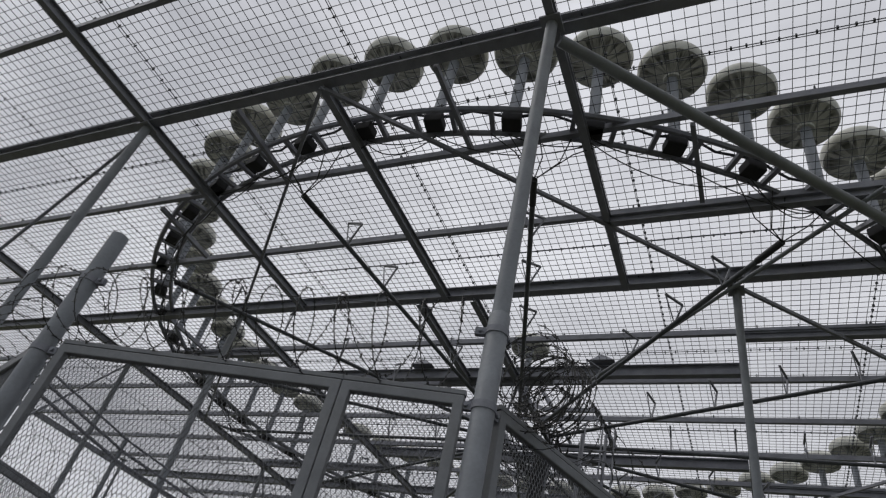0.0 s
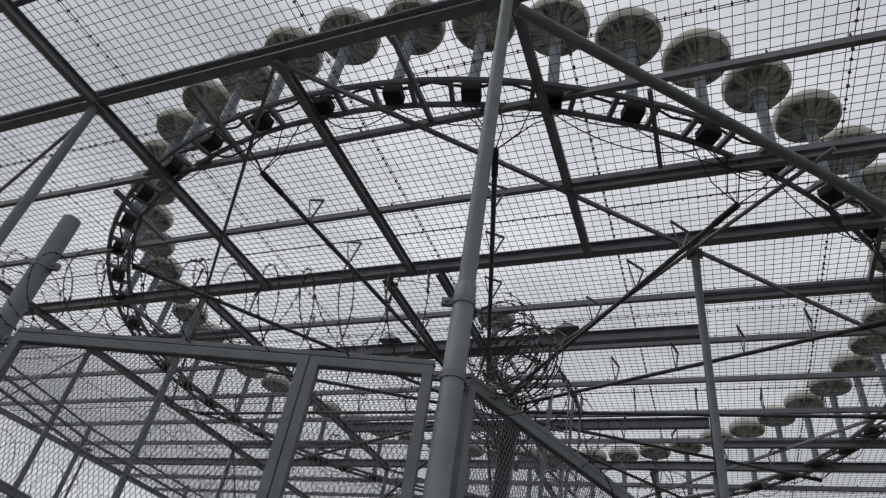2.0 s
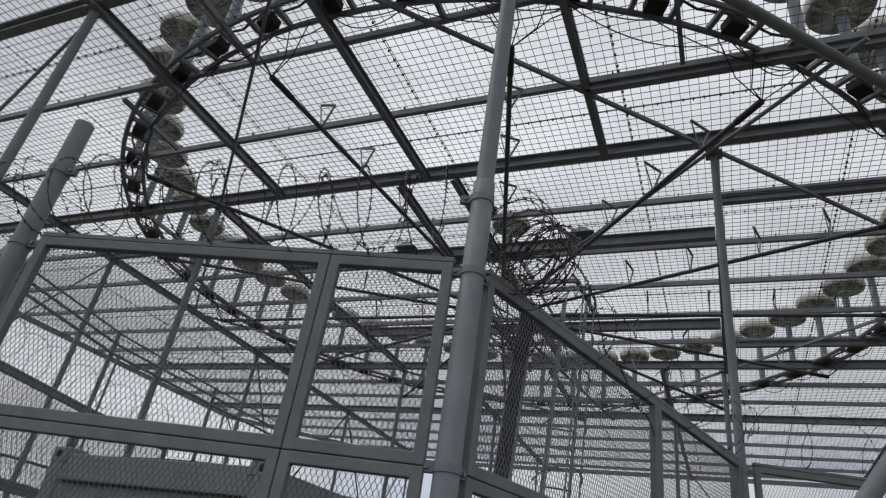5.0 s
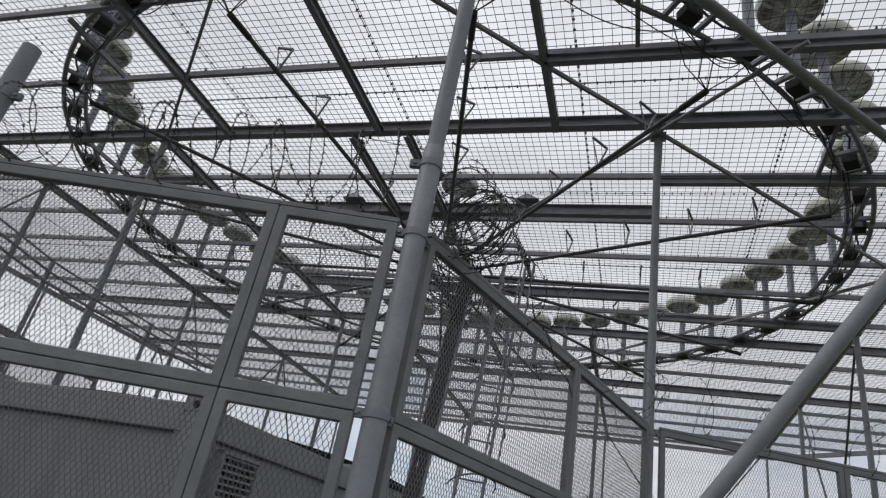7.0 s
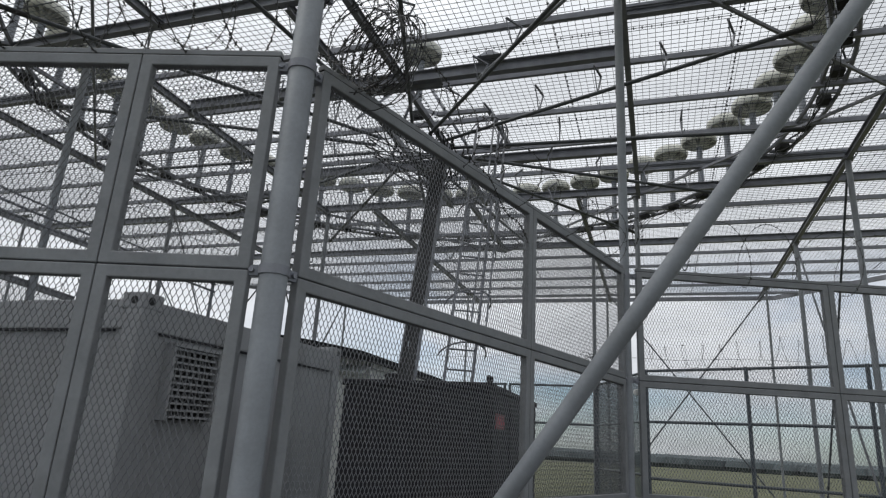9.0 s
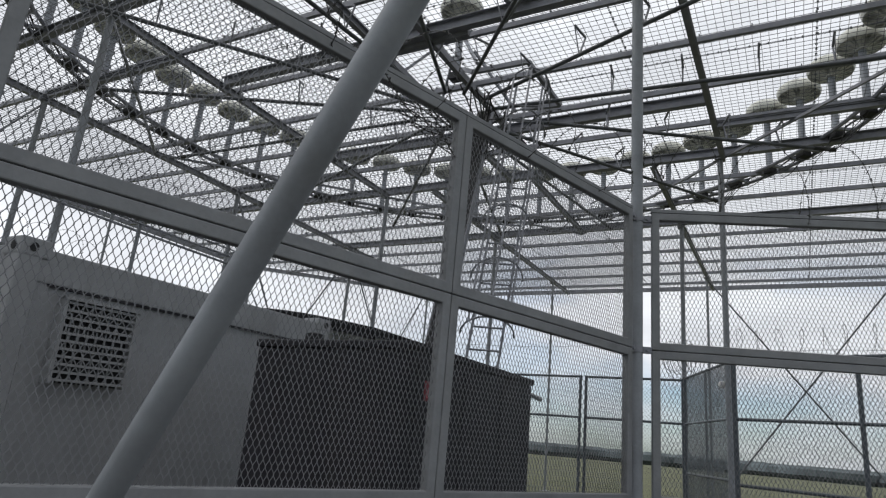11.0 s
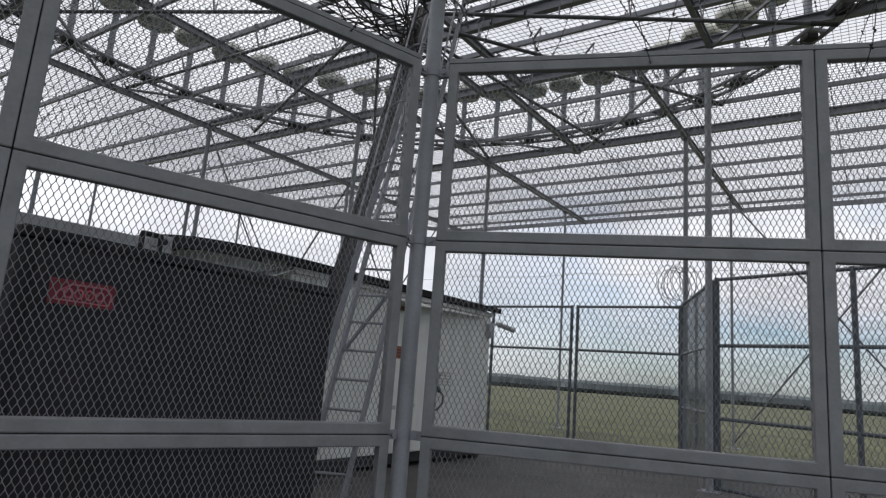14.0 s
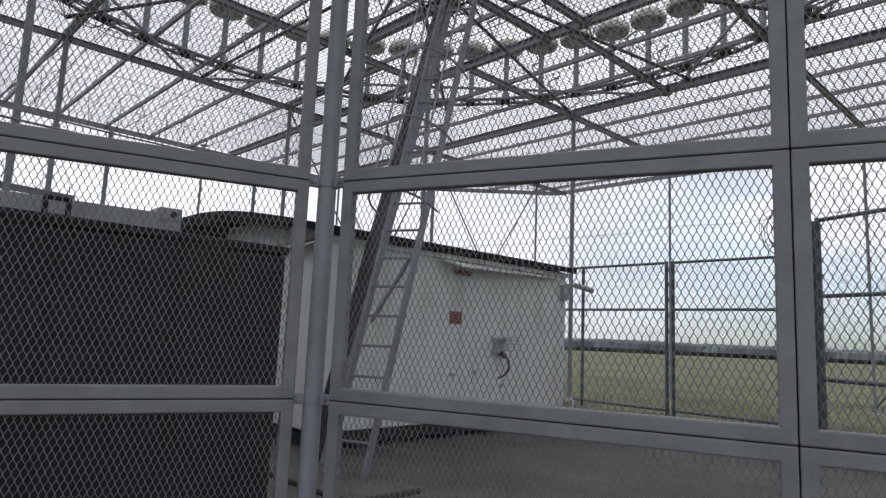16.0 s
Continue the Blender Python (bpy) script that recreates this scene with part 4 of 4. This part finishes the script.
for k in range(3):
    part("sign_line", Build().box(W_ + 0.004, 2.05, 1.53 + 0.042 * k, W_ + 0.006, 2.23, 1.542 + 0.042 * k), DARK, s)
SY, SZ = 2.91, 1.12
sock = part("socket_box", Build().box(W_, SY, SZ, W_ + 0.09, SY + 0.19, SZ + 0.22), FLOOD, s, "grey socket box", bevel=0.01)
part("socket_lid", Build().bar((W_ + 0.09, SY + 0.09, SZ + 0.16), (W_ + 0.17, SY + 0.1, SZ + 0.22), 0.14, 0.02), FLOOD, sock)
part("plug", Build().tube([(W_ + 0.05, SY + 0.1, SZ + 0.02), (W_ + 0.15, SY + 0.12, SZ - 0.04)], 0.037, 12), BLACK_AND_SHADE, sock, smooth=True)
part("lead", Build().tube([(W_ + 0.15, SY + 0.12, SZ - 0.04), (W_ + 0.19, SY + 0.16, SZ - 0.11), (W_ + 0.18, SY + 0.17, SZ - 0.22), (W_ + 0.13, SY + 0.13, SZ - 0.31), (W_ + 0.07, SY + 0.06, SZ - 0.35)], 0.016, 8), CABLE, sock, "black cable", smooth=True)
for k in range(5):
    part("slot_line", Build().box(W_, SY + 0.25, SZ + 0.04 + 0.046 * k, W_ + 0.006, SY + 0.63, SZ + 0.053 + 0.046 * k), FLOOD, s)
for y, z in ((SY + 0.18, 0.64), (2.06, 0.8), (2.5, 0.83)):
    part("small_cap", Build().box(W_, y, z, W_ + 0.03, y + 0.08, z + 0.05), FLOOD, s)
part("junction_box", Build().box(W_, 4.54, 2.0, W_ + 0.08, 4.7, 2.24), FLOOD, s, "grey junction box", bevel=0.01)
arm = part("lamp_arm", Build().bar((W_ + 0.02, L_, 2.26), (W_ + 0.02, L_ + 0.32, 2.26), 0.03, 0.03), FLOOD, s)
part("lamp_head", Build().tube([(W_ + 0.04, L_ + 0.18, 2.27), (W_ + 0.22, L_ + 0.46, 2.19)], 0.047, 12), FLOOD, arm, "pale cylindrical lamp", smooth=True)
part("drain_pipe", Build().tube([(W_ + 0.03, L_ - 0.05, 0.4), (W_ + 0.1, L_ + 0.05, 0.4), (W_ + 0.1, L_ + 0.06, 0.18)], 0.047, 10), PALE, s, "pale drain bend", smooth=True)
for y in (1.2, 2.65):
    part("seam", Build().box(W_ - 0.001, y, 0.24, W_ + 0.004, y + 0.012, 2.3), WHITE, s)

# ---- far fence and open gate ----
FAR = "dark tubular steel fence with chain link beyond the shelters"
LV = (0.12, 2.03, 2.94)
G0, G1 = Vector((-2.03, 14.0, 0)), Vector((0.07, 14.0, 0))


def link_fence(name, label, stops, levels, cat="fence"):
    f = thing(name, label, cat, "far fences")
    for p in stops:
        part("post", Build().tube([(p.x, p.y, 0), (p.x, p.y, levels[-1] + 0.03)], 0.035, 10), TUBE, f, smooth=True)
    for a, c in zip(stops, stops[1:]):
        for z in levels:
            part("rail", Build().tube([(a.x, a.y, z), (c.x, c.y, z)], 0.027, 8), TUBE, f, smooth=True)
        e = Build()
        d = c - a
        expanded(e, d.length, levels[-1] - levels[0], 0.075, 0.085, 0.0035)
        e.v = [(a.x + d.normalized().x * x, a.y + d.normalized().y * x, z + levels[0]) for x, y, z in e.v]
        part("chain_link", e, EXPAND, f, "diamond chain link")
    return f


link_fence("fence", FAR, [Vector((-6.2, 14.1, 0)), Vector((-4.1, 14.05, 0)), G0 - Vector((0.13, 0, 0))], LV)
link_fence("fence", FAR, [Vector((-11, 0.5, 0)), Vector((-11, 3.5, 0)), Vector((-11, 7, 0)), Vector((-11, 10.5, 0)), Vector((-11, 14.1, 0)), Vector((-8.6, 14.1, 0)), Vector((-6.2, 14.1, 0))], LV)
razor("loose coil of razor wire standing along the top of the fence", coil(Vector((-11, 0.5, 0)), Vector((-11, 13.5, 0)), 0.28, 34, 3.0, 0.2))
link_fence("gate", "dark steel gate leaf closed between two posts", [G0, G1], LV, "gate")
H0, H1 = G1 + Vector((0.06, -0.08, 0)), Vector((1.2, 11.3, 0))
leaf = link_fence("gate", "blue-grey steel gate leaf with close mesh standing open towards the slab", [H0, H1], (0.12, 1.05, 2.03, 2.97), "gate")
for lo, hi in ((0.15, 1.02), (1.08, 2.0), (2.06, 2.94)):
    e, d = Build(), H1 - H0
    expanded(e, d.length, hi - lo, 0.04, 0.05, 0.017)
    e.v = [(H0.x + d.normalized().x * x, H0.y + d.normalized().y * x, z + lo) for x, y, z in e.v]
    part("close_mesh", e, SHEET, leaf, "close blue-grey steel mesh")
part("stiffener", Build().tube([(H0.x * 0.5 + H1.x * 0.5 + 0.02, H0.y * 0.5 + H1.y * 0.5, 0.14), (H0.x * 0.5 + H1.x * 0.5 + 0.02, H0.y * 0.5 + H1.y * 0.5, 2.95)], 0.022, 8), TUBE, leaf, smooth=True)
razor("loose coil of razor wire hanging at the gate corner", coil(G1 + Vector((-0.25, 0, 0)), G1 + Vector((0.25, -0.25, 0)), 0.36, 9, 3.35, 0.22), 0.05, 0.005)
link_fence("fence", FAR, [Vector((1.3 + 1.725 * k, 11.2 - 0.67 * k, 0)) for k in range(5)], (0.05, 1.0, 2.03, 3.0))
gp = thing("gate_post", "thick grey square gate post", "gate post", at=(1.23, 11.26, 0))
part("shaft", Build().box(-0.045, -0.045, 0, 0.045, 0.045, 3.0), TUBE, gp, bevel=0.008)
part("lamp", Build().spin([(0.02, 2.52), (0.06, 2.53), (0.075, 2.58), (0.06, 2.63), (0.02, 2.64)], 12, (-0.11, -0.06, 0)), PALE, gp, "small white lamp", smooth=True)
razor("loose coil of razor wire standing along the top of the fence", coil(Vector((1.3, 11.2, 0)), Vector((8.2, 8.52, 0)), 0.25, 22, 3.24, 0.2))
razor("thin barbed wire strand above the far fence", [Vector((x, 14.15 + 0.02 * math.sin(x), 3.65 + 0.03 * math.sin(2.3 * x))) for x in range(-9, 6)], 0.3, 0.004)

# ---- field and horizon ----
rg = random.Random(9)
gr = Build()
for k in range(16000):
    if k < 11000:
        x, y = rg.uniform(-14, 12), 13.7 + 20 * rg.random() ** 1.6
    else:
        x, y = rg.uniform(6.2, 18), rg.uniform(2, 24)
    h = 0.02 + 0.03 * rg.random() + 0.12 * max(0, noise.noise((x * 0.35, y * 0.35, 0))) * rg.random()
    z = lie(x, y)
    a = rg.uniform(0, 6.28)
    dx, dy = 0.014 * math.cos(a), 0.014 * math.sin(a)
    bx, by = rg.uniform(-0.08, 0.08), rg.uniform(-0.08, 0.08)
    i = len(gr.v)
    gr.v += [(x - dx, y - dy, z - 0.02), (x + dx, y + dy, z - 0.02), (x + bx, y + by, z + h)]
    gr.f.append((i, i + 1, i + 2))
tagged(part("field_grass", gr, GRASS), "rough yellow-green grass growing beyond the fence", "grass", kind="stuff")
tr = Build()
for k in range(2600):
    a = rg.uniform(0, 2 * math.pi)
    R_ = rg.uniform(600, 900)
    x, y = R_ * math.cos(a), R_ * math.sin(a)
    h = R_ * 0.0165 * (1 + 0.1 * noise.noise((7 * math.cos(a), 7 * math.sin(a), 0)) + 0.06 * rg.random())
    w_ = rg.uniform(10, 20)
    tr.spin([(w_ * 0.6, -0.5), (w_ * rg.uniform(0.8, 1.0), h * 0.35), (w_ * rg.uniform(0.6, 0.9), h * 0.8), (w_ * 0.3, h)], 7, (x, y, lie(x, y)))
tagged(part("far_woods", tr, HAZY_TREES), "low belt of trees along the horizon, coloured grey-blue for haze", "trees", kind="stuff")
